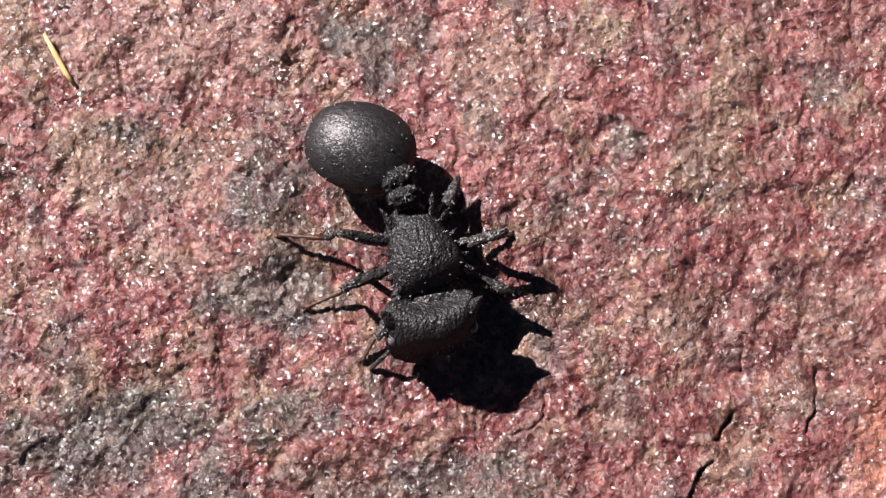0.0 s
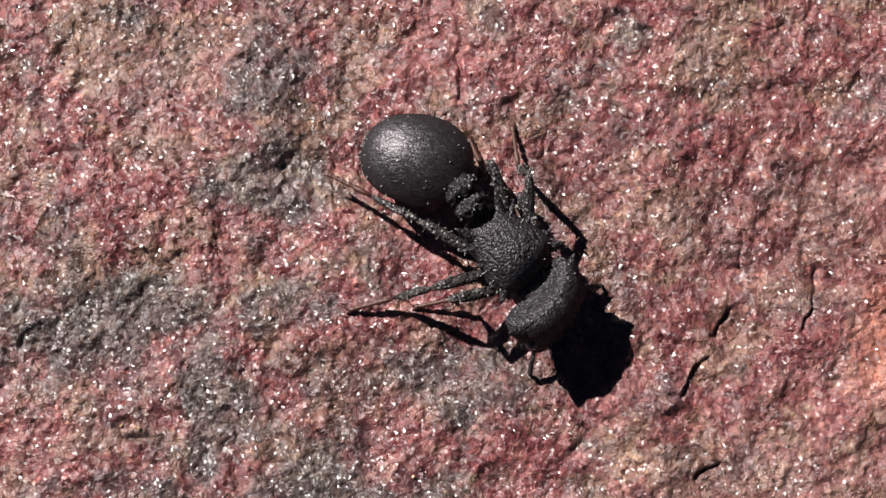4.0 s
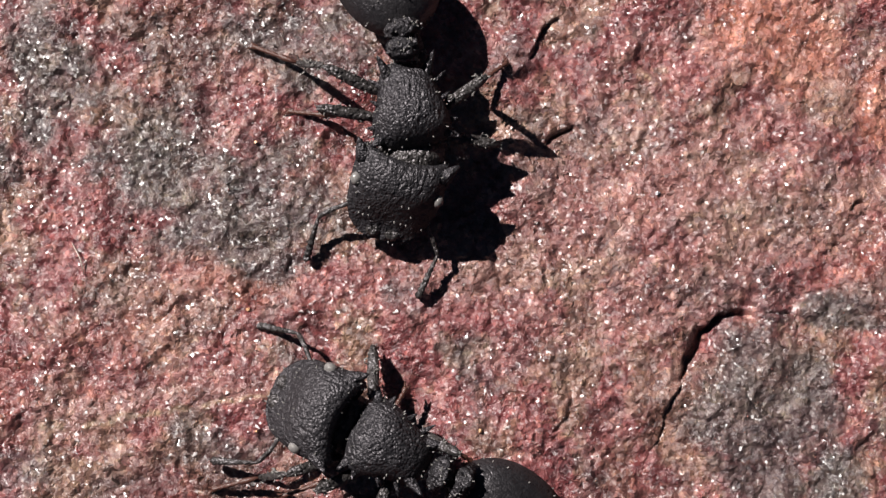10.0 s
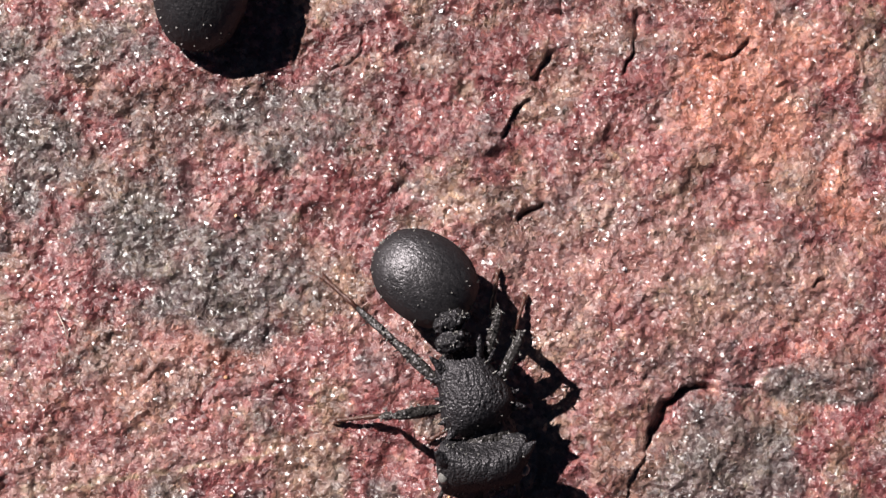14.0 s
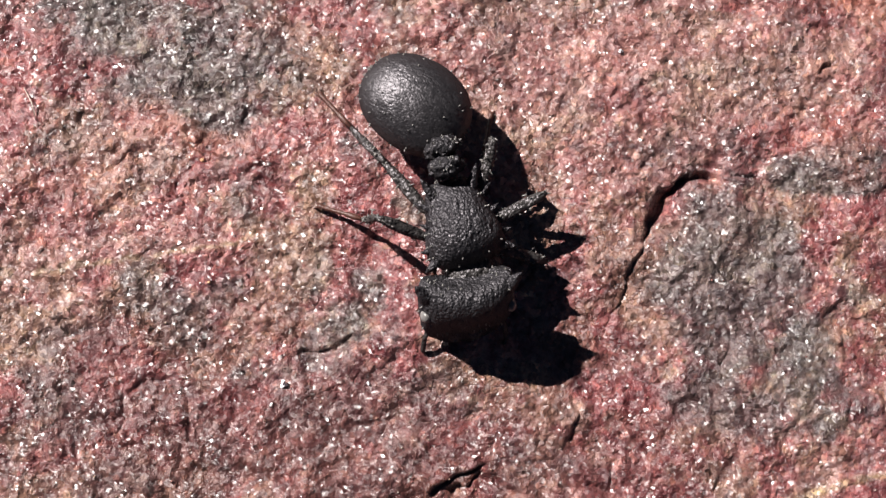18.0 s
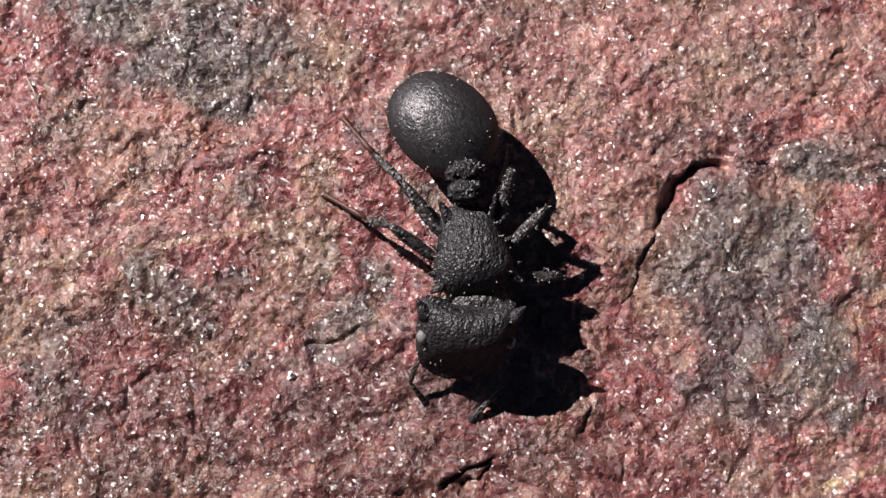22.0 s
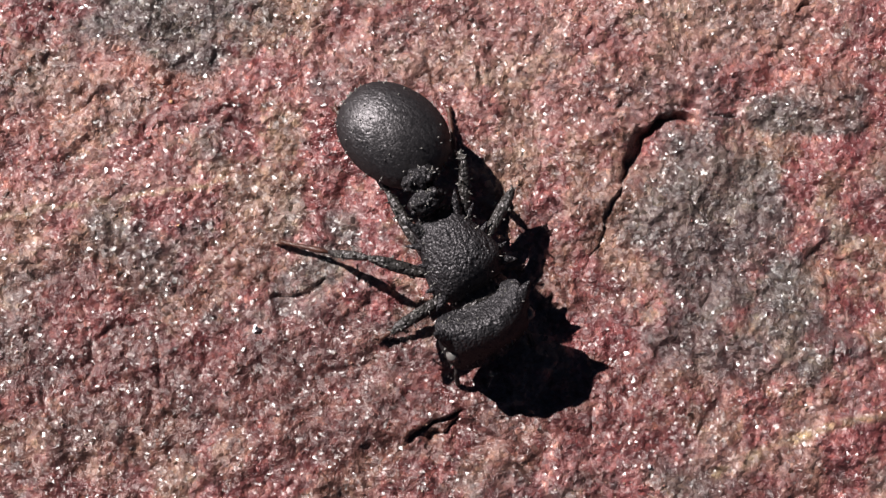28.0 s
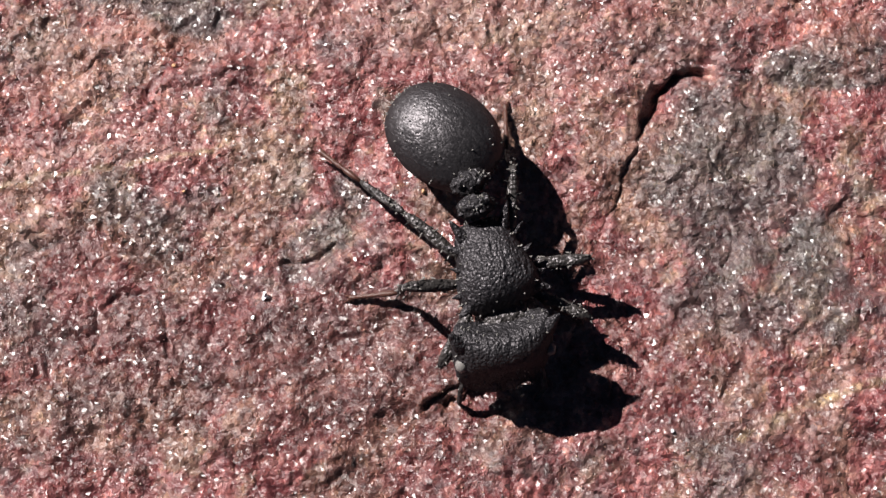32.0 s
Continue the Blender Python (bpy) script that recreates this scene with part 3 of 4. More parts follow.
def spike(bm, a, b, r, segs=7, bend=(0, 0, 0)):
    """A tapering spine from a to b (mm), of radius r at its foot."""
    a, b, bend = Vector(a), Vector(b), Vector(bend)
    way = (b - a).normalized()
    side = way.cross(Vector((0, 0, 1)) if abs(way.z) < 0.9 else Vector((1, 0, 0))).normalized()
    over = way.cross(side)
    loops = []
    for k in range(6):
        s = k / 5
        mid = a.lerp(b, s) + bend * math.sin(math.pi * s)
        rad = r * (1 - s) ** 0.75 + 0.012
        loops.append([bm.verts.new((mid + (side * math.cos(t) + over * math.sin(t)) * rad) / 1000) for t in (2 * math.pi * q / segs for q in range(segs))])
    for p, q in zip(loops, loops[1:]):
        for s in range(segs):
            bm.faces.new((p[s], p[(s + 1) % segs], q[(s + 1) % segs], q[s]))
    bm.faces.new(loops[0])
    bm.faces.new(loops[-1])
    return bm


def tube(bm, stations, segs=8):
    """A round bent limb through stations of (point, radius), in mm."""
    pts = [Vector(p) for p, _ in stations]
    loops = []
    for k, (p, (_, r)) in enumerate(zip(pts, stations)):
        way = (pts[min(k + 1, len(pts) - 1)] - pts[max(k - 1, 0)]).normalized()
        side = way.cross(Vector((0, 0, 1))).normalized()
        over = side.cross(way)
        loops.append([bm.verts.new((p + side * math.cos(a) * r + over * math.sin(a) * r) / 1000) for a in (2 * math.pi * q / segs for q in range(segs))])
    for a, b in zip(loops, loops[1:]):
        for s in range(segs):
            bm.faces.new((a[s], a[(s + 1) % segs], b[(s + 1) % segs], b[s]))
    bm.faces.new(loops[0])
    bm.faces.new(loops[-1])
    return bm


def ball(bm, centre, size, rough=0.0, segs=16, rows=10, seed=0):
    """A rounded lump (mm), roughened by noise."""
    cx, cy, cz = centre
    made = bmesh.ops.create_uvsphere(bm, u_segments=segs, v_segments=rows, radius=1)["verts"]
    for v in made:
        k = 1 + rough * noise.noise(v.co * 3.1 + Vector((seed, 0, 0)))
        v.co = Vector((cx + v.co.x * size[0] * k, cy + v.co.y * size[1] * k, cz + v.co.z * size[2] * k)) / 1000
    return bm


def wear(bm, amount, scale, seed=0):
    """Pushes the skin in and out a little (mm)."""
    bm.normal_update()
    for v in bm.verts:
        v.co += v.normal * amount / 1000 * noise.fractal(v.co * 1000 * scale + Vector((seed, seed, 0)), 0.8, 2.0, 3)
    return bm


def bristles(bm, rng, spots, length):
    """Short stiff hairs standing on a part: each spot is a root and a way (mm)."""
    for root, way in spots:
        spike(bm, root, Vector(root) + Vector(way) * length * rng.uniform(0.6, 1.3), 0.018, 4)
    return bm


def hairs_on(ob, count, length, seed, low=-1.0, high=1.0):
    """Short stubby silver hairs on a part, where its skin faces up by low to high."""
    rng = random.Random(seed)
    skin = [v for v in ob.data.vertices if low <= v.normal.z <= high]
    bm = bmesh.new()
    for v in rng.sample(skin, min(count, len(skin))):
        root = v.co * 1000
        way = (v.normal + Vector((rng.uniform(-0.3, 0.3), rng.uniform(-0.3, 0.3), rng.uniform(0, 0.4)))).normalized()
        spike(bm, root - way * 0.02, root + way * length * rng.uniform(0.7, 1.3), rng.uniform(0.018, 0.03), 4)
    return part("hairs", bm, SCALE, ob, "short silver hairs")


def gaster_mesh(width, length):
    rings = []
    n = 26
    for k in range(n):
        s = k / (n - 1)
        a = math.pi * s
        x = -0.05 - length * (0.5 - 0.5 * math.cos(a))
        swell = math.sin(a) ** 0.84 if s > 0.001 and s < 0.999 else 0.05
        w = width * swell * (1.04 - 0.10 * s)
        lift = 0.28 * math.sin(a) - 0.25 * s
        rings.append(((x, 0, 0.15 + lift), max(w, 0.12), max(1.12 * swell, 0.1), max(1.05 * swell, 0.1)))
    return wear(loft(bmesh.new(), rings, 36, 2.0), 0.02, 1.2)


def mesosoma_mesh():
    """Broad flat-topped shoulders that narrow to the waist."""
    outline = [(-1.7, 0.55), (-1.58, 0.78), (-1.3, 0.9), (-0.95, 0.96), (-0.5, 1.08), (-0.1, 1.23), (0.3, 1.33), (0.68, 1.34), (0.95, 1.22), (1.15, 0.95), (1.28, 0.5)]
    tops = [0.25, 0.5, 0.74, 0.92, 1.05, 1.14, 1.14, 1.0, 0.72, 0.40, 0.15]
    rings = [((x, 0, 2.0), w, t, 0.7 + 0.25 * t) for (x, w), t in zip(outline, tops)]
    bm = loft(bmesh.new(), rings, 28, 2.25)
    return wear(bm, 0.05, 2.2, 3)


def head_mesh():
    """A broad shield: hollow behind, a high crest across its back, and a face that falls steeply from it."""
    outline = [(0.10, 1.15), (-0.02, 1.45), (0.10, 1.62), (0.40, 1.70), (0.8, 1.74), (1.15, 1.72), (1.45, 1.66), (1.75, 1.58), (2.05, 1.46), (2.3, 1.32), (2.55, 1.12), (2.72, 0.85), (2.8, 0.5)]
    crown = [0.30, 0.70, 0.98, 1.12, 1.10, 0.96, 0.70, 0.38, 0.04, -0.24, -0.48, -0.64, -0.74]
    rings = []
    for (x, w), top in zip(outline, crown):
        mid = 0.15 - 0.36 * max(0.0, x - 0.7)
        rings.append(((x, 0, mid), w, max(top - mid, 0.1), 0.42 - 0.07 * x))
    bm = loft(bmesh.new(), rings, 40, 2.2)
    for v in bm.verts:
        x, y = v.co.x * 1000, v.co.y * 1000
        v.co.y *= 0.94
        v.co.x -= 0.00042 * (y / 1.6) ** 2 * max(0.0, 1 - max(x, 0) / 1.6)
    return wear(bm, 0.05, 3.0, 5)


def limb_mesh(length, root, mid, tip, flat=0.75, hairs=0, seed=0):
    n = 9
    rings = []
    for k in range(n):
        s = k / (n - 1)
        w = root + (mid - root) * math.sin(math.pi * min(1, s * 1.1)) ** 0.8 if s < 0.5 else tip + (mid - tip) * math.sin(math.pi * s) ** 0.8
        if k in (0, n - 1):
            w *= 0.6
        rings.append(((length * s, 0, 0), w, w * flat, w * flat))
    bm = wear(loft(bmesh.new(), rings, 12), 0.03, 5.0, seed)
    rng = random.Random(seed + 7)
    spots = []
    for _ in range(hairs):
        s, a = rng.uniform(0.1, 0.95), rng.uniform(0, 2 * math.pi)
        r = mid * 0.8
        spots.append(((length * s, r * math.cos(a), r * flat * math.sin(a)), (0.3, math.cos(a), math.sin(a))))
    return bristles(bm, rng, spots, 0.16)


FEMUR, TIBIA, TARSUS = 2.25, 1.9, 1.75


def tarsus_mesh():
    bm = bmesh.new()
    x, stations = 0.0, []
    for k, length in enumerate((0.75, 0.27, 0.23, 0.22, 0.28)):
        w = 0.105 if k in (0, 4) else 0.09
        stations += [((x, 0, 0), 0.055), ((x + length * 0.5, 0, 0), w), ((x + length * 0.85, 0, 0), w * 0.95)]
        x += length
    tube(bm, stations)
    for side in (-1, 1):
        spike(bm, (x - 0.03, side * 0.05, 0), (x + 0.14, side * 0.13, -0.09), 0.04, 5)
    return bm


LEGS = [("front", 0.85, 0.95), ("middle", 0.05, 1.0), ("hind", -0.8, 0.85)]


def build_ant(label, gaster_width, gaster_length):
    """An ant with a broad flat head: an Empty on the ground under the middle of its trunk, facing +x."""
    ant = tagged(new("ant"), label, "ant", "ants on the rock")
    meso = part("mesosoma", mesosoma_mesh(), SHELL, ant, "wrinkled black trunk with side spines")
    for side in (-1, 1):
        for a, b, r in (
            ((0.82, 1.1, 2.3), (1.08, 1.6, 2.36), 0.2),
            ((0.45, 1.15, 2.2), (0.4, 1.58, 2.3), 0.15),
            ((-0.25, 0.95, 2.3), (-0.5, 1.38, 2.42), 0.13),
            ((-1.2, 0.62, 2.35), (-1.95, 0.98, 2.75), 0.22),
            ((-0.9, 0.85, 2.2), (-1.25, 1.35, 2.3), 0.12),
        ):
            part("spine", spike(bmesh.new(), (a[0], a[1] * side, a[2]), (b[0], b[1] * side, b[2]), r), SHELL, meso)
        for leg, x, y in LEGS:
            part("coxa", ball(bmesh.new(), (x, side * y * 0.75, 1.55), (0.36, 0.36, 0.42), 0.12), LIMB, meso)
    part("neck", wear(ball(bmesh.new(), (1.45, 0, 1.7), (0.72, 1.08, 0.6), 0.1), 0.04, 3.0), LIMB, meso)
    petiole = part("petiole", wear(ball(bmesh.new(), (0, 0, 0), (0.40, 0.60, 0.60), 0.14, 32, 20, 3), 0.10, 4.0), NODE, ant, "granular black waist knob")
    petiole.matrix_basis = mm(-2.1, 0, 2.65)
    post = part("postpetiole", wear(ball(bmesh.new(), (0, 0, 0), (0.40, 0.62, 0.60), 0.14, 32, 20, 9), 0.10, 4.0, 4), NODE, ant, "granular black waist knob")
    for side in (-1, 1):
        part("spine", spike(bmesh.new(), (0.05, side * 0.4, 0.1), (0.12, side * 0.68, 0.12), 0.13), NODE, petiole)
        part("spine", spike(bmesh.new(), (0.05, side * 0.4, 0.1), (0.12, side * 0.7, 0.12), 0.13), NODE, post)
    gaster = part("gaster", gaster_mesh(gaster_width, gaster_length), GASTER, ant, "satin black egg-shaped hind body")
    head = part("head", head_mesh(), FACE, ant, "broad matt black head shield")
    hairs_on(meso, 60, 0.09, 11, -0.1, 0.75)
    hairs_on(head, 45, 0.08, 12, -0.3, 0.75)
    hairs_on(gaster, 70, 0.07, 13, -0.1, 0.95)
    hairs_on(petiole, 18, 0.08, 14, 0.0, 0.8)
    hairs_on(post, 18, 0.08, 15, 0.0, 0.8)
    antennae = []
    for side in (-1, 1):
        part("eye", ball(bmesh.new(), (0.95, side * 1.44, 0.46), (0.24, 0.2, 0.22), 0, 14, 9), EYE, head, "small domed grey eye")
        part("spine", spike(bmesh.new(), (0.2, side * 1.38, 0.45), (-0.42, side * 1.78, 0.72), 0.3), SHELL, head)
        part("mandible", ball(bmesh.new(), (2.45, side * 0.34, -0.45), (0.3, 0.28, 0.16), 0.1), LIMB, head)
        stations = [((0, 0, 0), 0.05), ((0.15, 0, 0.02), 0.075), ((0.8, -0.05, 0.06), 0.085), ((1.35, 0, 0.02), 0.09), ((1.5, 0.05, 0), 0.06)]
        x, y = 1.55, 0.1
        for k in range(8):
            w = 0.075 + 0.011 * k
            stations += [((x, y, -0.02 * k), w * 0.72), ((x + 0.08, y + 0.09, -0.02 * k), w), ((x + 0.12, y + 0.135, -0.02 * k), w * 0.95)]
            x, y = x + 0.135, y + 0.155
        stations.append(((x + 0.04, y + 0.05, -0.17), 0.05))
        feeler = tube(bmesh.new(), [((p[0] * 0.92, p[1] * 0.92, p[2]), r) for p, r in stations])
        f = part("antenna", feeler, LIMB, head, "elbowed antenna with a thick club")
        antennae.append(f)
    legs = {}
    for side, tag in ((-1, "R"), (1, "L")):
        for k, (leg, x, y) in enumerate(LEGS):
            femur = part("femur", limb_mesh(FEMUR, 0.11, 0.21, 0.13, 0.8, 8, k), LIMB, ant)
            tibia = part("tibia", limb_mesh(TIBIA, 0.10, 0.145, 0.09, 0.85, 8, 5 + k), LIMB, ant)
            hairs_on(femur, 22, 0.09, 20 + k)
            hairs_on(tibia, 22, 0.09, 30 + k)
            tarsus = part("tarsus", tarsus_mesh(), FOOT, ant, "thin red-brown foot")
            legs[tag + str(k + 1)] = (femur, tibia, tarsus, Vector((x, side * y, 1.55)))
    return dict(ant=ant, gaster=gaster, post=post, head=head, antennae=antennae, legs=legs)


# ---- small things on the rock ----
def strip(points, radius, flat=0.5):
    """A thin bent stalk through points (mm)."""
    bm = bmesh.new()
    pts = [Vector(p) for p in points]
    loops = []
    for k, p in enumerate(pts):
        way = (pts[min(k + 1, len(pts) - 1)] - pts[max(k - 1, 0)]).normalized()
        side = way.cross(Vector((0, 0, 1))).normalized()
        over = side.cross(way)
        r = radius * (0.55 if k in (0, len(pts) - 1) else 1)
        loops.append([bm.verts.new((p + side * math.cos(a) * r + over * math.sin(a) * r * flat) / 1000) for a in (math.pi * q / 4 for q in range(8))])
    for a, b in zip(loops, loops[1:]):
        for s in range(8):
            bm.faces.new((a[s], a[(s + 1) % 8], b[(s + 1) % 8], b[s]))
    bm.faces.new(loops[0])
    bm.faces.new(loops[-1])
    return bm


def crystal(x, y, size, material, name, label, category, seed, group=""):
    """A broken grain with flat faces, half sunk in the rock."""
    rng = random.Random(seed)
    bm = bmesh.new()
    for chunk in range(4 if size > 0.15 else 2):
        mid = Vector((rng.uniform(-0.5, 0.5), rng.uniform(-0.5, 0.5), rng.uniform(-0.3, 0.3))) * (size if chunk else 0)
        big = size * (0.75 if chunk == 0 else rng.uniform(0.4, 0.6))
        verts = [bm.verts.new((mid + Vector([rng.gauss(0, 1) for _ in range(3)]).normalized() * big * rng.uniform(0.75, 1.1)) / 1000) for _ in range(14)]
        bmesh.ops.convex_hull(bm, input=verts)
    ob = part(name, bm, material, None, label)
    for p in ob.data.polygons:
        p.use_smooth = False
    ob.matrix_basis = mm(x, y, height(x, y) + size * 0.35, seed * 37, seed * 71, seed * 13)
    return tagged(ob, label, category, group)


def small_things():
    stalk = part("straw", strip([(-13.46, 34.04, height(-13.46, 34.04) + 0.35), (-13.08, 33.38, height(-13.08, 33.38) + 0.16), (-12.69, 32.67, height(-12.69, 32.67) + 0.14), (-12.35, 32.22, height(-12.35, 32.22) + 0.12)], 0.1), STRAW, None)
    tagged(stalk, "short curved piece of dry yellow straw on the rock", "straw")
    hair = part("hair", strip([(-6.32, 11.06, height(-6.32, 11.06) + 0.05), (-6.03, 10.52, height(-6.03, 10.52) + 0.22), (-5.89, 9.94, height(-5.89, 9.94) + 0.05)], 0.022, 1.0), HAIR, None)
    tagged(hair, "thin pale hair lying on the red rock", "hair")
    crystal(2.47, 1.07, 0.20, QUARTZ, "quartz_crystal", "clear glittering quartz crystal set in the rock", "crystal", 1, "loose grains on the rock")
    crystal(7.69, 4.39, 0.12, AMBER, "sand_grain", "orange sand grain on the red rock", "grain", 2, "loose grains on the rock")
    crystal(-0.36, 8.72, 0.11, AMBER, "sand_grain", "yellow sand grain on the red rock", "grain", 3, "loose grains on the rock")
    crystal(-4.30, 11.57, 0.11, QUARTZ, "quartz_crystal", "small white quartz grain on grey crust", "crystal", 4, "loose grains on the rock")
    crystal(18.11, 8.99, 0.11, QUARTZ, "quartz_crystal", "small white quartz grain on the red rock", "crystal", 5, "loose grains on the rock")
    crystal(14.17, 12.72, 0.11, QUARTZ, "quartz_crystal", "small white quartz grain on the red rock", "crystal", 6, "loose grains on the rock")
    crystal(15.69, -3.69, 0.11, QUARTZ, "quartz_crystal", "small lilac-white quartz grain", "crystal", 7, "loose grains on the rock")
    crystal(5.35, 1.12, 0.10, QUARTZ, "quartz_crystal", "small pink-white quartz grain", "crystal", 8, "loose grains on the rock")
    crystal(-9.78, 22.50, 0.12, QUARTZ, "quartz_crystal", "white quartz grain beside grey crust", "crystal", 9, "loose grains on the rock")
    crystal(-12.72, 28.87, 0.10, QUARTZ, "quartz_crystal", "small lilac-white quartz grain", "crystal", 10, "loose grains on the rock")
    crystal(-11.11, 28.30, 0.12, QUARTZ, "quartz_crystal", "white quartz grain on the red rock", "crystal", 11, "loose grains on the rock")
    crystal(-0.05, 14.54, 0.09, AMBER, "sand_grain", "orange sand grain on the red rock", "grain", 12, "loose grains on the rock")
    crystal(-0.10, 4.52, 0.09, AMBER, "sand_grain", "yellow sand grain on the red rock", "grain", 13, "loose grains on the rock")
    crystal(-1.89, 23.71, 0.11, AMBER, "sand_grain", "orange sand grain beside the walking ant", "grain", 14, "loose grains on the rock")
    crystal(21.25, 0.22, 0.08, QUARTZ, "quartz_crystal", "small white quartz grain on grey crust", "crystal", 15, "loose grains on the rock")
    crystal(14.25, 12.72, 0.08, QUARTZ, "quartz_crystal", "small lilac-white quartz grain", "crystal", 16, "loose grains on the rock")
    crystal(-10.32, 16.24, 0.11, DEBRIS, "debris_crumb", "tan crumb of dry debris in a hollow", "crumb", 17, "loose grains on the rock")
    crystal(-9.71, 16.17, 0.10, DEBRIS, "debris_crumb", "tan crumb of dry debris in a hollow", "crumb", 18, "loose grains on the rock")


small_things()
ant_a = build_ant("matt black turtle ant with satin hind body on red rock", 1.62, 3.95)
ant_b = build_ant("second matt black turtle ant that walks past the other", 1.74, 4.95)


# ---- what moves ----
def aim(a, b, up=(0, 0, 1)):
    """The pose of a limb from a towards b (mm)."""
    a, b = Vector(a), Vector(b)
    x = (b - a).normalized()
    y = Vector(up).cross(x)
    y = y.normalized() if y.length > 1e-4 else Vector((0, 1, 0))
    z = x.cross(y)
    m = Matrix((x, y, z)).transposed().to_4x4()
    m.translation = a / 1000
    return m


def foot_at(plants, t):
    """Where a foot is: it stands from plant to plant and is lifted over in the last third of a second."""
    now = plants[0]
    for p in plants:
        if p[0] <= t:
            now = p
    later = [p for p in plants if p[0] > t]
    if not later or later[0][0] - t > 0.3:
        return Vector((now[1], now[2], height(now[1], now[2]) + 0.12))
    s = 1 - (later[0][0] - t) / 0.3
    x, y = now[1] + (later[0][1] - now[1]) * s, now[2] + (later[0][2] - now[2]) * s
    return Vector((x, y, height(x, y) + 0.12 + 0.7 * math.sin(math.pi * s)))


def tenths(ob, start, end):
    """The keyed poses of a thing every tenth of a second from start to end."""
    keys = ob.animation_data
    curves = {(c.data_path, c.array_index): c for c in keys.action.layers[0].strips[0].channelbag(keys.action_slot).fcurves}
    rows = []
    for k in range(round(start * 10), round(end * 10) + 1):
        place = [curves["location", i].evaluate(frame(k / 10)) for i in range(3)]
        turn = Quaternion([curves["rotation_quaternion", i].evaluate(frame(k / 10)) for i in range(4)]).normalized()
        rows.append((k / 10, Matrix.Translation(place) @ turn.to_matrix().to_4x4()))
    return rows


def leg_rows(body, hip, plants):
    """Rows for femur, tibia and tarsus in the ant's space, so that the foot reaches its plants."""
    rows = ([], [], [])
    for t, m in body:
        foot = (m.inverted() @ (foot_at(plants, t) / 1000)) * 1000
        flat = Vector((foot.x - hip.x, foot.y - hip.y, 0))
        out = flat.normalized() if flat.length > 0.05 else Vector((0, 1, 0))
        ankle = foot - out * TARSUS * 0.93 + Vector((0, 0, 0.55))
        line = ankle - hip
        far = min(max(line.length, 0.9), (FEMUR + TIBIA) * 0.985)
        way = line.normalized()
        ankle = hip + way * far
        c = (FEMUR**2 + far**2 - TIBIA**2) / (2 * FEMUR * far)
        lift = (Vector((0, 0, 1)) - way * way.z).normalized()
        knee = hip + way * FEMUR * c + lift * FEMUR * math.sqrt(max(0, 1 - c * c))
        rows[0].append((t, aim(hip, knee)))
        rows[1].append((t, aim(knee, ankle)))
        rows[2].append((t, aim(ankle, foot)))
    return rows


def move_ant(made, body, gaster, head, feelers, feet, walking, swing=0.0, head_side=0.0, droop=3.0):
    """body: rows of the ant; gaster: (t, x, y, turn) of the rear knob in the ant's space; head: (t, turn, nod); walking: when its steps show."""
    walk(made["ant"], body)
    swung = []
    for t, x, y, turn in gaster:
        a, b = radians(turn), radians(turn + swing)
        swung.append((t, mm(x - 0.15 - 1.63 * math.cos(a) + 2.05 * math.cos(b), y - 1.63 * math.sin(a) + 2.05 * math.sin(b), 1.6 + 0.012 * (droop - 3), 0, -droop, turn + swing)))
    walk(made["gaster"], swung)
    walk(made["post"], [(t, mm(x, y, 2.58, 0, 0, turn * 0.6)) for t, x, y, turn in gaster])
    walk(made["head"], [(t, mm(1.64, head_side, 2.3 + 0.045 * min(0, nod - 8), 0, min(13 + 1.1 * nod, 37), turn)) for t, turn, nod in head])
    for side, ob in zip((-1, 1), made["antennae"]):
        walk(ob, [(t, mm(1.75, side * 1.25, -0.25, 0, 14, side * (spread + (0 if side < 0 else other))) @ (Matrix.Diagonal((1, 1, 1, 1)) if side < 0 else pose(0, 0, 0, 180))) for t, spread, other in feelers])
    steps = tenths(made["ant"], *walking)
    steps = [row for row in body if row[0] < walking[0]] + steps + [row for row in body if row[0] > walking[1]]
    for tag, (femur, tibia, tarsus, hip) in made["legs"].items():
        for ob, rows in zip((femur, tibia, tarsus), leg_rows(steps, hip, feet[tag])):
            walk(ob, rows)


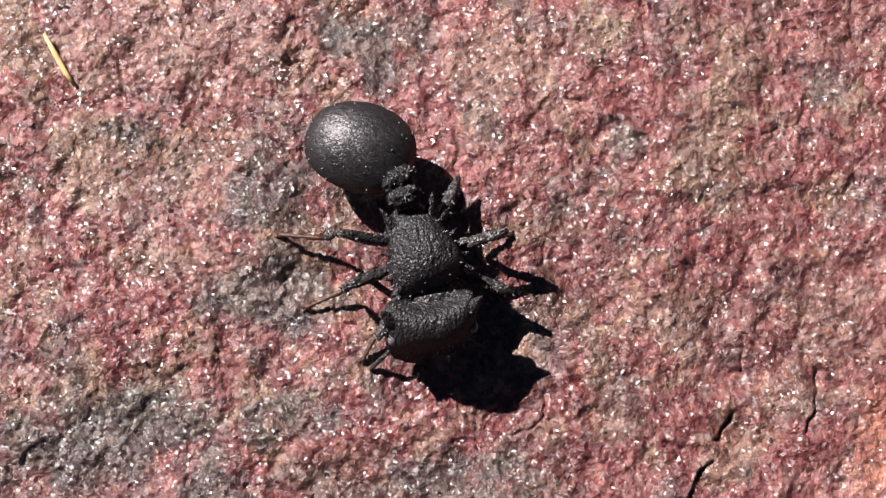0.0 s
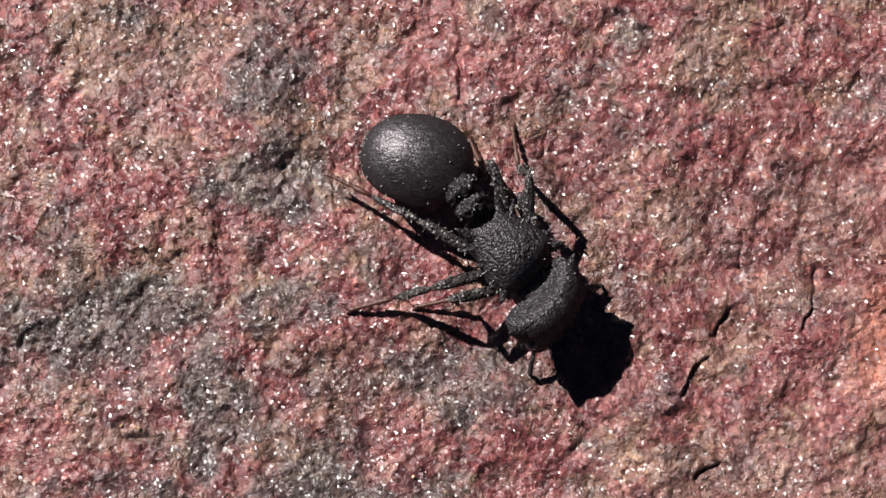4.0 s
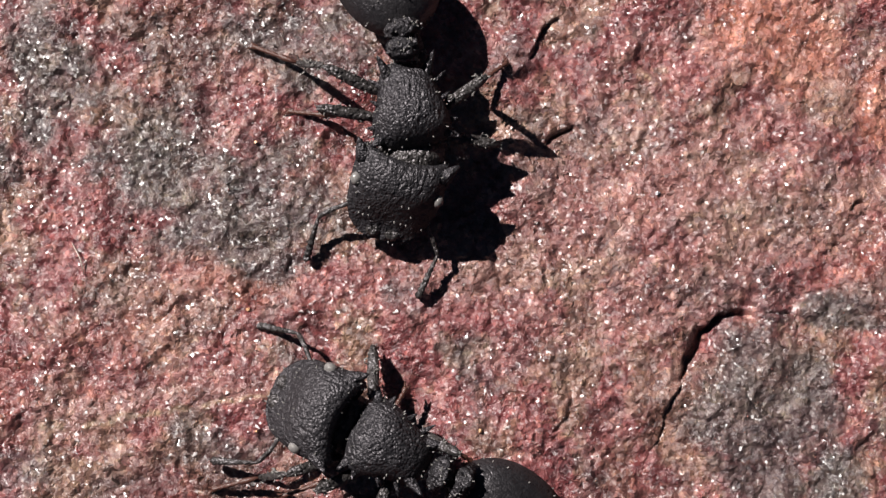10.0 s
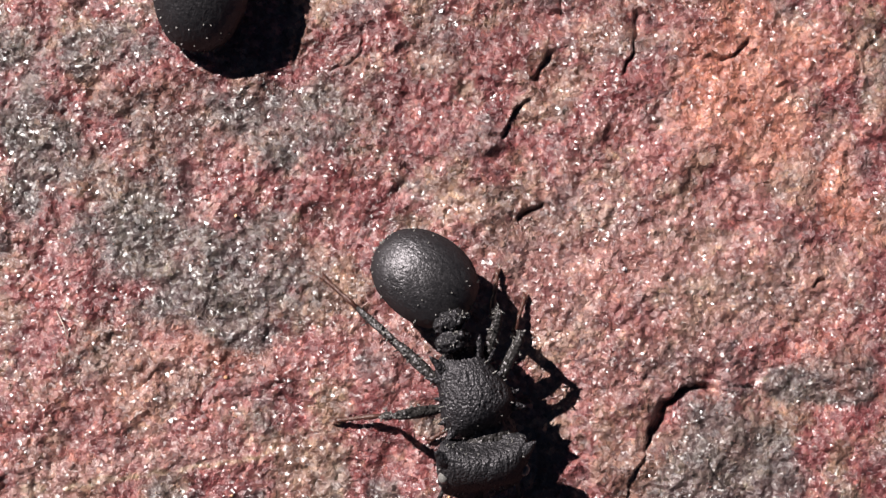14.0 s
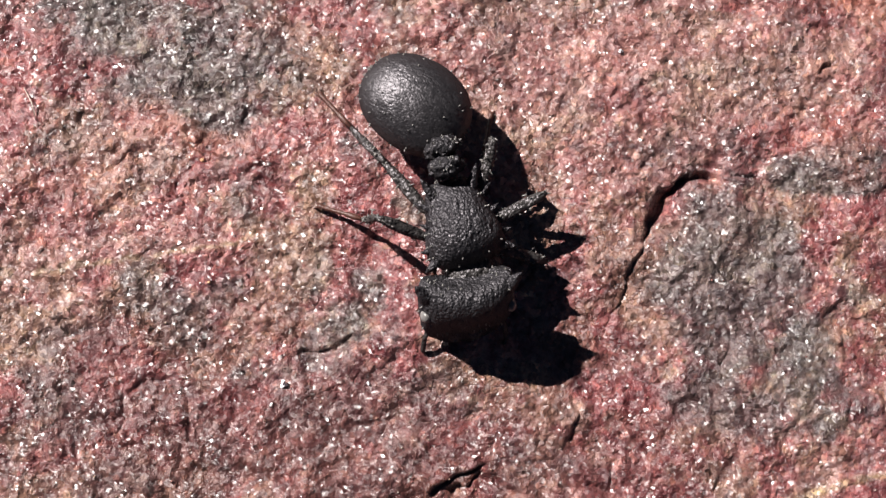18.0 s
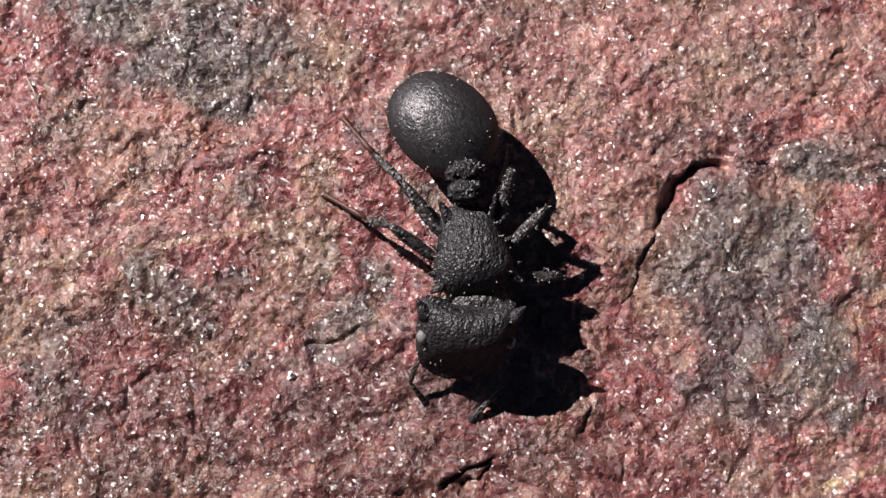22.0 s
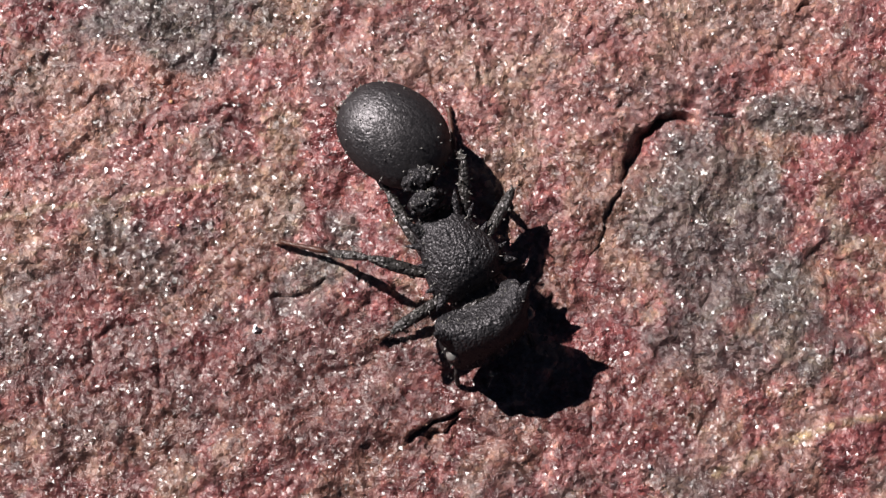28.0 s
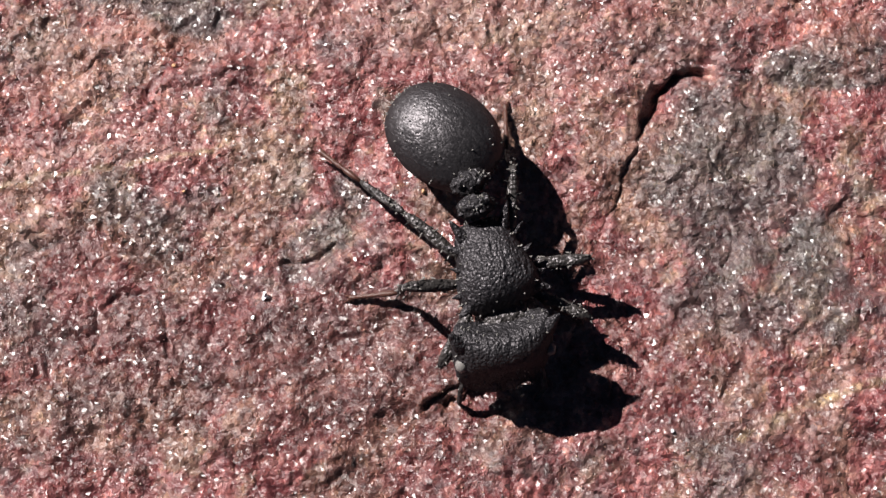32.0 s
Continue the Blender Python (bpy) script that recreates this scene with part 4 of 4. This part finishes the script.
def motions():
    # the ant that the camera follows
    first_body = [
        (0, mm(-0.25, 26.11, 0, 0, 0, -70.8)), (0.5, mm(-0.33, 25.49, 0, 0, 0, -74.3)), (1, mm(-0.38, 25.28, 0, 0, 0, -77.7)), (1.5, mm(0.11, 25.19, 0, 0, 0, -60.9)),
        (2, mm(0.73, 24.17, 0, 0, 0, -46.2)), (2.5, mm(1.02, 23.44, 0, 0, 0, -45.8)), (4.5, mm(3.19, 22.03, 0, 0, 0, -45.1)), (5, mm(3.14, 21.13, 0, 0, 0, -56.6)),
        (5.5, mm(3.75, 19.92, 0, 0, 0, -47.2)), (6, mm(4.16, 19.32, 0, 0, 0, -49.2)), (6.5, mm(4.44, 18.11, 0, 0, 0, -57.7)), (7, mm(6.39, 17.74, 0, 0, 0, -34.2)),
        (7.5, mm(7.38, 16.57, 0, 0, 0, -32.2)), (8, mm(7.05, 14.07, 0, 0, 0, -55.1)), (8.5, mm(6.46, 14.35, 0, 0, 0, -60.7)), (9, mm(6.11, 14.71, 0, 0, 0, -62.7)),
        (9.5, mm(5.48, 15.68, 0, 0, 0, -68.7)), (10, mm(5.1, 15.36, 0, 0, 0, -83.2)), (10.5, mm(5.4, 14.28, 0, 0, 0, -82.8)), (11, mm(7.53, 10.48, 0, 0, 0, -56.8)),
        (11.5, mm(8.17, 9.26, 0, 0, 0, -60.0)), (12, mm(8.1, 8.99, 0, 0, 0, -63.4)), (12.5, mm(7.99, 8.67, 0, 0, 0, -65.6)), (13, mm(8.02, 8.57, 0, 0, 0, -67.6)),
        (13.5, mm(8.02, 8.23, 0, 0, 0, -67.3)), (14, mm(8.29, 8.09, 0, 0, 0, -67.0)), (14.5, mm(8.31, 7.88, 0, 0, 0, -67.8)), (15, mm(8.22, 8.06, 0, 0, 0, -69.1)),
        (15.5, mm(8.16, 7.62, 0, 0, 0, -70.0)), (17.5, mm(8.1, 6.75, 0, 0, 0, -73.1)), (18, mm(8.28, 6.25, 0, 0, 0, -74.0)), (18.5, mm(8.25, 5.95, 0, 0, 0, -74.2)),
        (19, mm(8.55, 5.68, 0, 0, 0, -74.6)), (19.5, mm(8.49, 5.55, 0, 0, 0, -78.0)), (20, mm(8.51, 5.48, 0, 0, 0, -81.5)), (20.5, mm(8.35, 5.25, 0, 0, 0, -81.7)),
        (21, mm(8.43, 5.09, 0, 0, 0, -82.0)), (21.5, mm(8.24, 5.18, 0, 0, 0, -82.4)), (22, mm(8.31, 4.95, 0, 0, 0, -83.0)), (22.5, mm(8.07, 4.82, 0, 0, 0, -88.9)),
        (23, mm(7.65, 4.46, 0, 0, 0, -94.3)), (23.5, mm(7.96, 4.17, 0, 0, 0, -85.4)), (24, mm(8.24, 3.62, 0, 0, 0, -76.7)), (24.5, mm(8.33, 4.16, 0, 0, 0, -69.7)),
        (25, mm(8.62, 3.94, 0, 0, 0, -63.0)), (25.5, mm(8.88, 3.99, 0, 0, 0, -59.3)), (26, mm(8.98, 4.02, 0, 0, 0, -55.8)), (26.5, mm(9.06, 3.76, 0, 0, 0, -56.4)),
        (28.5, mm(8.99, 3.13, 0, 0, 0, -58.6)), (29, mm(9.05, 2.9, 0, 0, 0, -59.2)), (29.5, mm(9.15, 2.59, 0, 0, 0, -60.8)), (30, mm(9.2, 2.47, 0, 0, 0, -62.3)),
        (30.5, mm(9.27, 2.33, 0, 0, 0, -59.7)), (31, mm(9.74, 2.12, 0, 0, 0, -56.8)), (31.5, mm(9.8, 1.66, 0, 0, 0, -65.7)), (32, mm(9.65, 1.5, 0, 0, 0, -73.6)),
    ]
    first_gaster_rows = [
        (0, -2.75, 0.02, 28.96), (0.5, -2.75, -0.03, 31.38), (1, -2.75, -0.07, 33.84), (1.5, -2.75, 0.1, 17.47), (2, -2.75, 0.22, 3.11), (2.5, -2.75, 0.2, 5.04),
        (4.5, -2.77, 0.1, 12.63), (5, -2.75, 0.03, 15.82), (5.5, -2.76, 0.18, 1.29), (6, -2.81, 0.12, 4.5), (6.5, -2.83, 0.11, 6.28), (7, -2.75, 0.26, 5.79),
        (7.5, -2.84, 0.35, -0.42), (8, -2.75, 0.19, 4.83), (8.5, -2.75, 0.1, 16.12), (9, -2.75, 0.13, 17.99), (9.5, -2.75, 0.12, 25.28), (10, -2.75, 0.04, 11.3),
        (10.5, -2.75, 0.07, 7.48), (11, -2.76, 0.22, -2.18), (11.5, -2.77, 0.21, 2.39), (12, -2.78, 0.2, 7.17), (12.5, -2.79, 0.21, 8.91), (13, -2.81, 0.21, 10.64),
        (13.5, -2.75, 0.22, 8.15), (14, -2.75, 0.22, 5.58), (14.5, -2.75, 0.21, 8.16), (15, -2.75, 0.19, 10.99), (15.5, -2.75, 0.17, 11.37), (17.5, -2.75, 0.08, 12.75),
        (18, -2.75, 0.06, 13.14), (18.5, -2.75, 0.1, 12.43), (19, -2.75, 0.14, 11.75), (19.5, -2.77, 0.06, 17.64), (20, -2.81, -0.02, 23.7), (20.5, -2.75, 0.01, 20.37),
        (21, -2.75, 0.04, 17.2), (21.5, -2.75, 0.03, 15.62), (22, -2.75, 0.03, 14.06), (22.5, -2.75, 0, 13.55), (23, -2.75, -0.01, 12.56), (23.5, -2.75, 0.05, 9.1),
        (24, -2.75, 0.1, 5.65), (24.5, -2.75, 0.14, 1.07), (25, -2.78, 0.18, -3.33), (25.5, -2.79, 0.18, -4.98), (26, -2.81, 0.19, -6.42), (26.5, -2.81, 0.2, -6.35),
        (28.5, -2.82, 0.24, -6.22), (29, -2.83, 0.25, -6.16), (29.5, -2.89, 0.19, -1.22), (30, -2.93, 0.14, 3.24), (30.5, -2.84, 0.13, 2.58), (31, -2.77, 0.14, 1.39),
        (31.5, -2.83, 0.11, 5.3), (32, -2.91, 0.08, 7.75),
    ]
    first_head_rows = [
        (0, -9.81, 22), (0.5, -8.48, 22), (1, -7.13, 22), (1.5, -6.76, 22), (2, -1.63, 22), (2.5, 0.04, 21.2), (4.5, 7.21, 18), (5, -8.44, 17), (5.5, -13.37, 16), (6, -5.28, 15),
        (6.5, -8.3, 9.5), (7, 9.54, 4), (7.5, -0.7, 2), (8, -19.44, 0), (8.5, -11.04, -4), (9, -16.77, -5), (9.5, -20.13, -6), (10, -22.63, -5), (10.5, -9.46, -4), (11, -9.08, 15),
        (11.5, -11.62, 16.5), (12, -13.57, 18), (12.5, -15.6, 18.08), (13, -17.74, 18.17), (13.5, -17.76, 18.25), (14, -17.66, 18.33), (14.5, -14.27, 18.42), (15, -10.72, 18.5), (15.5, -10.24, 18.58), (17.5, -8.56, 18.92),
        (18, -8.13, 19), (18.5, -11.12, 17.83), (19, -14.21, 16.67), (19.5, -10.07, 15.5), (20, -5.8, 14.33), (20.5, -8.85, 13.17), (21, -11.75, 12), (21.5, -11.23, 11), (22, -10.62, 10), (22.5, -10.17, 9),
        (23, -10.23, 8), (23.5, -12.32, 12.5), (24, -13.78, 17), (24.5, -7.31, 20), (25, 0.84, 23), (25.5, -2.17, 23.25), (26, -5.03, 23.5), (26.5, -4.74, 23.75), (28.5, -3.6, 24.75), (29, -3.23, 25),
        (29.5, -2.16, 25), (30, -1.21, 25), (30.5, -3.76, 25), (31, -6.62, 25), (31.5, -6.66, 22), (32, -7.1, 19),
    ]
    first_feet = dict(
        R3=[(0, -5.15, 27.0), (4.2, -3.69, 23.5), (5.5, -2.03, 21.49), (7, -0.12, 17.89), (11, 2.62, 12.78), (18, 3.62, 11.06), (19, 4.21, 9.77), (23, 4.62, 9.3), (29, 4.26, 8.02), (31, 3.9, 6.13)],
        R2=[(0, -4.18, 24.42), (2, -2.5, 20.41), (4.8, -1.38, 19.56), (6.5, 0.9, 16.64), (7, 3.77, 14), (8, 2.48, 13.06), (10, 1.07, 15.63), (11, 3.31, 10.8), (11.45, 3.78, 7.97), (14, 3.6, 7.17), (24, 3.29, 3.99), (31, 5.16, 0.95)],
        R1=[(0, -2.16, 22.53), (2, -0.13, 20.57), (4.5, -0.05, 19.59), (5, -1.23, 19.63), (5.5, 3.67, 15.64), (7, 7.17, 14.22), (7.5, 7.6, 13.38), (8, 5.84, 11.77), (9, 4.68, 12.05), (9.5, 3.54, 12.64), (10.5, 4.25, 12.98), (11, 6.89, 6.93), (12, 7, 6.46), (15, 6.97, 5.57), (18, 7.14, 3.69), (20, 7.24, 3.16), (23, 5.26, 3.18), (24, 6.57, 0.7), (29, 8.02, 0.24), (30, 8.67, -0.68), (32, 8.09, -1.2)],
        L3=[(0, 1.12, 28.89), (1, 1.39, 28.21), (2, 1.75, 26.68), (4.5, 0.4, 27.88), (5, 1.46, 26.93), (5.5, 2.9, 25.53), (6, 2.86, 25.01), (6.5, 3.36, 24.7), (7, 3.07, 22.88), (7.5, 3.76, 21.76), (8, 4.35, 21.64), (11, 8.16, 15.64), (13, 8.88, 13.13), (14, 9.46, 12.61), (15, 9.24, 12.19), (18, 9.61, 10.48), (20, 9.93, 9.77), (22, 9.89, 8.86), (24, 9.12, 9.07), (25, 9.01, 8.56), (32, 10.55, 7.29)],
        L2=[(0, 3.29, 27.17), (4.5, 3.94, 24.95), (5.5, 5.71, 21.69), (6, 5.63, 22.2), (8, 8.76, 17.31), (10.5, 9.82, 15.41), (11, 9.77, 12.02), (12, 10.52, 11.7), (15, 10.5, 9.4), (18, 11.4, 7.63), (20, 11.27, 7.04), (24, 11.41, 5.63), (25, 10.91, 5.49), (29, 11.29, 4.96), (32, 13.1, 1.94)],
        L1=[(0, 3.07, 24.92), (4.5, 6.57, 20.93), (5, 5.79, 21.54), (5.5, 7.59, 18.01), (7, 8.68, 18.72), (8, 9.93, 13.97), (10, 8.07, 14.36), (11, 10.13, 9.79), (13, 10.64, 7.92), (15, 10.76, 7.21), (18, 11.18, 5.34), (20, 11.34, 4.35), (23, 10.11, 3.90), (25, 11.49, 3.08), (29, 11.93, 2.26), (31, 12.42, 1.61), (32, 12.84, -0.03)],
    )
    first_feelers = [(0, 40, 0), (1, 40, 0), (2, 40, 5), (4.5, 40, 0), (5, 45, -5), (6, 45, 0), (7, 30, 25), (8, 30, 0), (9, 25, 10), (10, 50, -10), (10.5, 40, -10), (11, 18, 0), (12, 12, 0), (14, 12, 0), (18, 10, 0), (22, 14, 0), (23, 20, 0), (25, 12, 0), (29, 10, 0), (31, 10, 0), (32, 10, 0)]
    move_ant(ant_a, first_body, first_gaster_rows, first_head_rows, first_feelers, first_feet, (0, 32), 26, -0.4)
    # the ant that meets it and passes
    second_body = [
        (0, mm(11.4, -17.21, 0, 0, 0, 94.3)), (1, mm(11.15, -15.21, 0, 0, 0, 94.3)), (2, mm(10.9, -13.21, 0, 0, 0, 94.3)), (3, mm(10.65, -11.21, 0, 0, 0, 94.3)),
        (4, mm(10.4, -9.21, 0, 0, 0, 94.3)), (5, mm(9.91, -6.24, 0, 0, 0, 94.3)), (6, mm(9.43, -3.27, 0, 0, 0, 94.3)), (7, mm(8.94, -0.3, 0, 0, 0, 94.3)),
        (7.5, mm(8.7, 1.19, 0, 0, 0, 94.3)), (7.75, mm(8.63, 2.09, 0, 0, 0, 94.3)), (8, mm(8.55, 2.99, 0, 0, 0, 94.3)), (8.25, mm(8.48, 3.89, 0, 0, 0, 94.3)),
        (8.5, mm(8.4, 4.79, 0, 0, 0, 94.3)), (8.75, mm(8.27, 5.22, 0, 0, 0, 95.1)), (9, mm(8.14, 5.66, 0, 0, 0, 95.8)), (9.25, mm(7.6, 5.26, 0, 0, 0, 105.6)),
        (9.5, mm(7.06, 4.85, 0, 0, 0, 115.3)), (9.75, mm(5.57, 4.51, 0, 0, 0, 133.3)), (10, mm(4.08, 4.18, 0, 0, 0, 151.3)), (10.25, mm(2.16, 5.93, 0, 0, 0, 142.0)),
        (10.5, mm(0.18, 7.76, 0, 0, 0, 132.6)), (10.75, mm(-0.94, 10.4, 0, 0, 0, 120.1)), (11, mm(-2.11, 13.13, 0, 0, 0, 107.6)), (11.25, mm(-2.07, 15.42, 0, 0, 0, 100.1)),
        (11.5, mm(-2.04, 17.7, 0, 0, 0, 92.6)), (11.75, mm(-1.67, 19.25, 0, 0, 0, 88.7)), (12, mm(-1.3, 20.79, 0, 0, 0, 84.9)), (12.25, mm(-1.4, 20.95, 0, 0, 0, 84.9)),
        (12.5, mm(-1.51, 21.12, 0, 0, 0, 84.8)), (12.75, mm(-1.24, 21.73, 0, 0, 0, 84.4)), (13, mm(-0.97, 22.35, 0, 0, 0, 83.9)), (13.25, mm(-0.84, 23.45, 0, 0, 0, 83.8)),
        (13.5, mm(-0.71, 24.84, 0, 0, 0, 83.7)), (13.75, mm(-0.74, 26.32, 0, 0, 0, 83.7)), (14, mm(-0.78, 27.75, 0, 0, 0, 83.7)), (14.25, mm(-1, 28.79, 0, 0, 0, 85.5)),
        (14.5, mm(-1.21, 29.83, 0, 0, 0, 87.3)), (14.75, mm(-1.15, 30.09, 0, 0, 0, 86.9)), (15, mm(-1.09, 31.11, 0, 0, 0, 86.5)), (15.5, mm(-1.21, 34.11, 0, 0, 0, 86.5)),
        (16, mm(-1.34, 37.11, 0, 0, 0, 86.5)), (16.5, mm(-1.46, 40.11, 0, 0, 0, 86.5)), (17, mm(-1.59, 43.11, 0, 0, 0, 86.5)), (18, mm(-2.09, 47.77, 0, 0, 0, 86.5)),
        (19, mm(-2.59, 52.44, 0, 0, 0, 86.5)), (20, mm(-3.09, 57.11, 0, 0, 0, 86.5)), (22, mm(-3.25, 59.44, 0, 0, 0, 86.5)), (24, mm(-3.42, 61.77, 0, 0, 0, 86.5)),
        (28, mm(-3.75, 66.44, 0, 0, 0, 86.5)), (32, mm(-4.09, 71.11, 0, 0, 0, 86.5)),
    ]
    second_gaster_rows = [
        (0, -2.9, 0, 2.37), (1, -2.9, 0, 2.37), (2, -2.9, 0, 2.37), (3, -2.9, 0, 2.37), (4, -2.9, 0, 2.37), (5, -2.9, 0, 2.37),
        (6, -2.9, 0, 2.37), (7, -2.9, 0, 2.37), (7.5, -2.9, 0, 2.37), (7.75, -2.9, 0, 2.37), (8, -2.9, 0, 2.37), (8.25, -2.9, 0, 2.37),
        (8.5, -2.9, 0, 2.37), (8.75, -2.9, 0, 3.71), (9, -2.9, 0, 5.04), (9.25, -2.9, 0, 3.73), (9.5, -2.9, 0, 2.43), (9.75, -2.9, 0, -1.71),
        (10, -2.9, 0, -5.84), (10.25, -3.0, 0, -1.34), (10.5, -3.15, 0, 3.17), (10.75, -3.25, 0, -1.56), (11, -3.4, 0, -6.28), (11.25, -3.1, 0, -3.13),
        (11.5, -2.9, 0, 0.03), (11.75, -2.9, 0, 0.96), (12, -2.9, 0, 1.88), (12.25, -2.9, 0, 1.94), (12.5, -2.9, 0, 2), (12.75, -2.9, 0, 1.48),
        (13, -2.9, 0, 0.96), (13.25, -2.9, 0, 0.72), (13.5, -2.9, 0, 0.47), (13.75, -2.9, 0, 0.26), (14, -2.9, 0, 0.04), (14.25, -2.9, 0, -0.7),
        (14.5, -2.9, 0, -1.44), (14.75, -2.9, 0, -1.79), (15, -2.9, 0, -2.14), (15.5, -2.9, 0, -2.14), (16, -2.9, 0, -2.14), (16.5, -2.9, 0, -2.14),
        (17, -2.9, 0, -2.14), (18, -2.9, 0, -2.14), (19, -2.9, 0, -2.14), (20, -2.9, 0, -2.14), (22, -2.9, 0, -2.14), (24, -2.9, 0, -2.14),
        (28, -2.9, 0, -2.14), (32, -2.9, 0, -2.14),
    ]
    second_head_rows = [
        (0, -1.82, 16), (1, -1.82, 16), (2, -1.82, 16), (3, -1.82, 16), (4, -1.82, 16), (5, -1.82, 16), (6, -1.82, 16), (7, -1.82, 16), (7.5, -1.82, 16), (7.75, -1.82, 16),
        (8, -1.82, 16), (8.25, -1.82, 16), (8.5, -1.82, 16), (8.75, -2.69, 16), (9, -3.55, 16), (9.25, -2.78, 16), (9.5, -2, 16), (9.75, 0.9, 11), (10, 3.8, 6), (10.25, 0.56, 5),
        (10.5, -2.68, 5), (10.75, 1.4, 8), (11, 5.48, 11), (11.25, 2.73, 14), (11.5, -0.02, 16), (11.75, -0.85, 16), (12, -1.67, 16), (12.25, -1.72, 16), (12.5, -1.77, 16), (12.75, -1.31, 16),
        (13, -0.85, 16), (13.25, -0.64, 16), (13.5, -0.43, 16), (13.75, -0.23, 16), (14, -0.04, 16), (14.25, 0.6, 16), (14.5, 1.25, 16), (14.75, 1.57, 16), (15, 1.89, 16), (15.5, 1.89, 16),
        (16, 1.89, 16), (16.5, 1.89, 16), (17, 1.89, 16), (18, 1.89, 16), (19, 1.89, 16), (20, 1.89, 16), (22, 1.89, 16), (24, 1.89, 16), (28, 1.89, 16), (32, 1.89, 16),
    ]
    second_feet = dict(
        R1=[(0, 13.84, -15.02), (1, 13.53, -12.13), (3, 13.03, -8.13), (5, 12.29, -3.15), (7, 11.32, 2.79), (7.75, 11, 5.17), (8.25, 10.85, 6.97), (9.25, 9.33, 8.75), (9.75, 4.73, 6.31), (10.25, -0.29, 11.19), (10.75, -0.14, 14.22), (11.25, -0.02, 18.73), (11.75, 0.99, 22.09), (12.25, 1.44, 23.61), (13.25, 2.06, 26.05), (13.75, 2.16, 28.37), (14.25, 1.82, 30.73), (14.75, 1.61, 32.85), (15.5, 1.56, 36.84), (16.5, 1.31, 42.84), (18, 0.69, 50.51), (20, -0.31, 59.84), (24, -0.65, 64.51), (32, -1.31, 73.84)],
        L1=[(0, 8.66, -15.41), (2, 8.09, -10.52), (4, 7.59, -6.52), (6, 6.62, -0.57), (7.5, 5.89, 3.88), (8, 5.74, 5.68), (8.5, 5.59, 7.48), (9.45, 3.12, 5.95), (9.95, -1.63, 2.55), (10.4, -4.06, 6.85), (10.9, -5.84, 15.35), (11.4, -4.82, 19.3), (11.9, -4.2, 23.5), (13, -3.24, 25.51), (13.5, -2.97, 27.71), (14, -3.05, 30.17), (14.5, -3.67, 32.1), (15, -3.5, 34.16), (16, -3.75, 40.16), (17, -4, 46.16), (19, -5, 55.49), (22, -5.67, 62.49), (28, -6.17, 69.49)],
        R2=[(0, 15.1, -17.13), (2, 14.54, -12.24), (4, 14.04, -8.24), (6, 13.07, -2.29), (7.5, 12.34, 2.16), (8, 12.19, 3.96), (8.5, 12.04, 5.76), (9.6, 6.71, 5.35), (10.15, 3.6, 7.05), (10.4, 2.49, 10), (10.9, 1.14, 11.84), (11.5, 1.63, 18.57), (12, 2.45, 21.16), (13.5, 3.05, 24.83), (14, 2.97, 27.29), (14.5, 2.52, 29.61), (15, 2.65, 31.58), (16, 2.4, 37.58), (17, 2.15, 43.58), (19, 1.15, 52.91), (22, 0.48, 59.91), (28, -0.02, 66.91)],
        L2=[(0, 7.73, -17.69), (1, 7.41, -14.79), (3, 6.91, -10.79), (5, 6.17, -5.82), (7, 5.2, 0.12), (7.75, 4.88, 2.51), (8.25, 4.73, 4.31), (9.7, 2, 1.2), (10.2, -1.77, 4.5), (10.8, -6.09, 8.79), (11.35, -6.9, 14.68), (11.8, -5.4, 19.6), (13.25, -4.44, 24.54), (13.75, -4.35, 26.87), (14.25, -4.63, 29.03), (14.75, -4.8, 30.99), (15.5, -4.86, 35.03), (16.5, -5.11, 41.03), (18, -5.74, 48.7), (20, -6.74, 58.03), (24, -7.07, 62.7), (32, -7.74, 72.03)],
        R3=[(0, 14.82, -19.96), (1, 14.5, -17.07), (3, 14, -13.07), (5, 13.26, -8.1), (7, 12.29, -2.15), (7.75, 11.97, 0.23), (8.25, 11.82, 2.03), (9.25, 11.25, 4.09), (9.75, 9.34, 5.18), (10.1, 6.84, 2.19), (10.9, 1.45, 9.45), (11.75, 1.48, 17.08), (12.75, 1.74, 19.33), (13.25, 2.12, 21.01), (13.75, 2.21, 23.33), (14.25, 2.03, 25.7), (14.75, 1.93, 27.82), (15.5, 1.85, 31.81), (16.5, 1.6, 37.81), (18, 0.98, 45.48), (20, -0.02, 54.81), (24, -0.35, 59.48), (32, -1.02, 68.81)],
        L3=[(0, 8.43, -20.44), (2, 7.87, -15.55), (4, 7.37, -11.55), (6, 6.4, -5.6), (7.5, 5.67, -1.15), (8, 5.52, 0.65), (8.5, 5.37, 2.45), (9.5, 5.07, 1.58), (10, 2.6, -1.2), (10.4, -0.72, 2.88), (10.8, -4.24, 7.1), (11.3, -4.71, 11.7), (11.8, -4.89, 15.4), (13.5, -4.12, 22.8), (14, -4.19, 25.27), (14.5, -4.51, 27.14), (15, -4.41, 29.2), (16, -4.66, 35.2), (17, -4.91, 41.2), (19, -5.91, 50.54), (22, -6.57, 57.54), (28, -7.07, 64.54)],
    )
    second_feelers = [(0, 40, 0), (8.5, 35, 10), (9, 45, -10), (10, 40, 30), (10.5, 60, -15), (11, 65, 10), (12, 40, 0), (14, 50, 0), (32, 45, 0)]
    move_ant(ant_b, second_body, second_gaster_rows, second_head_rows, second_feelers, second_feet, (6.5, 16.5), droop=17.0)


motions()
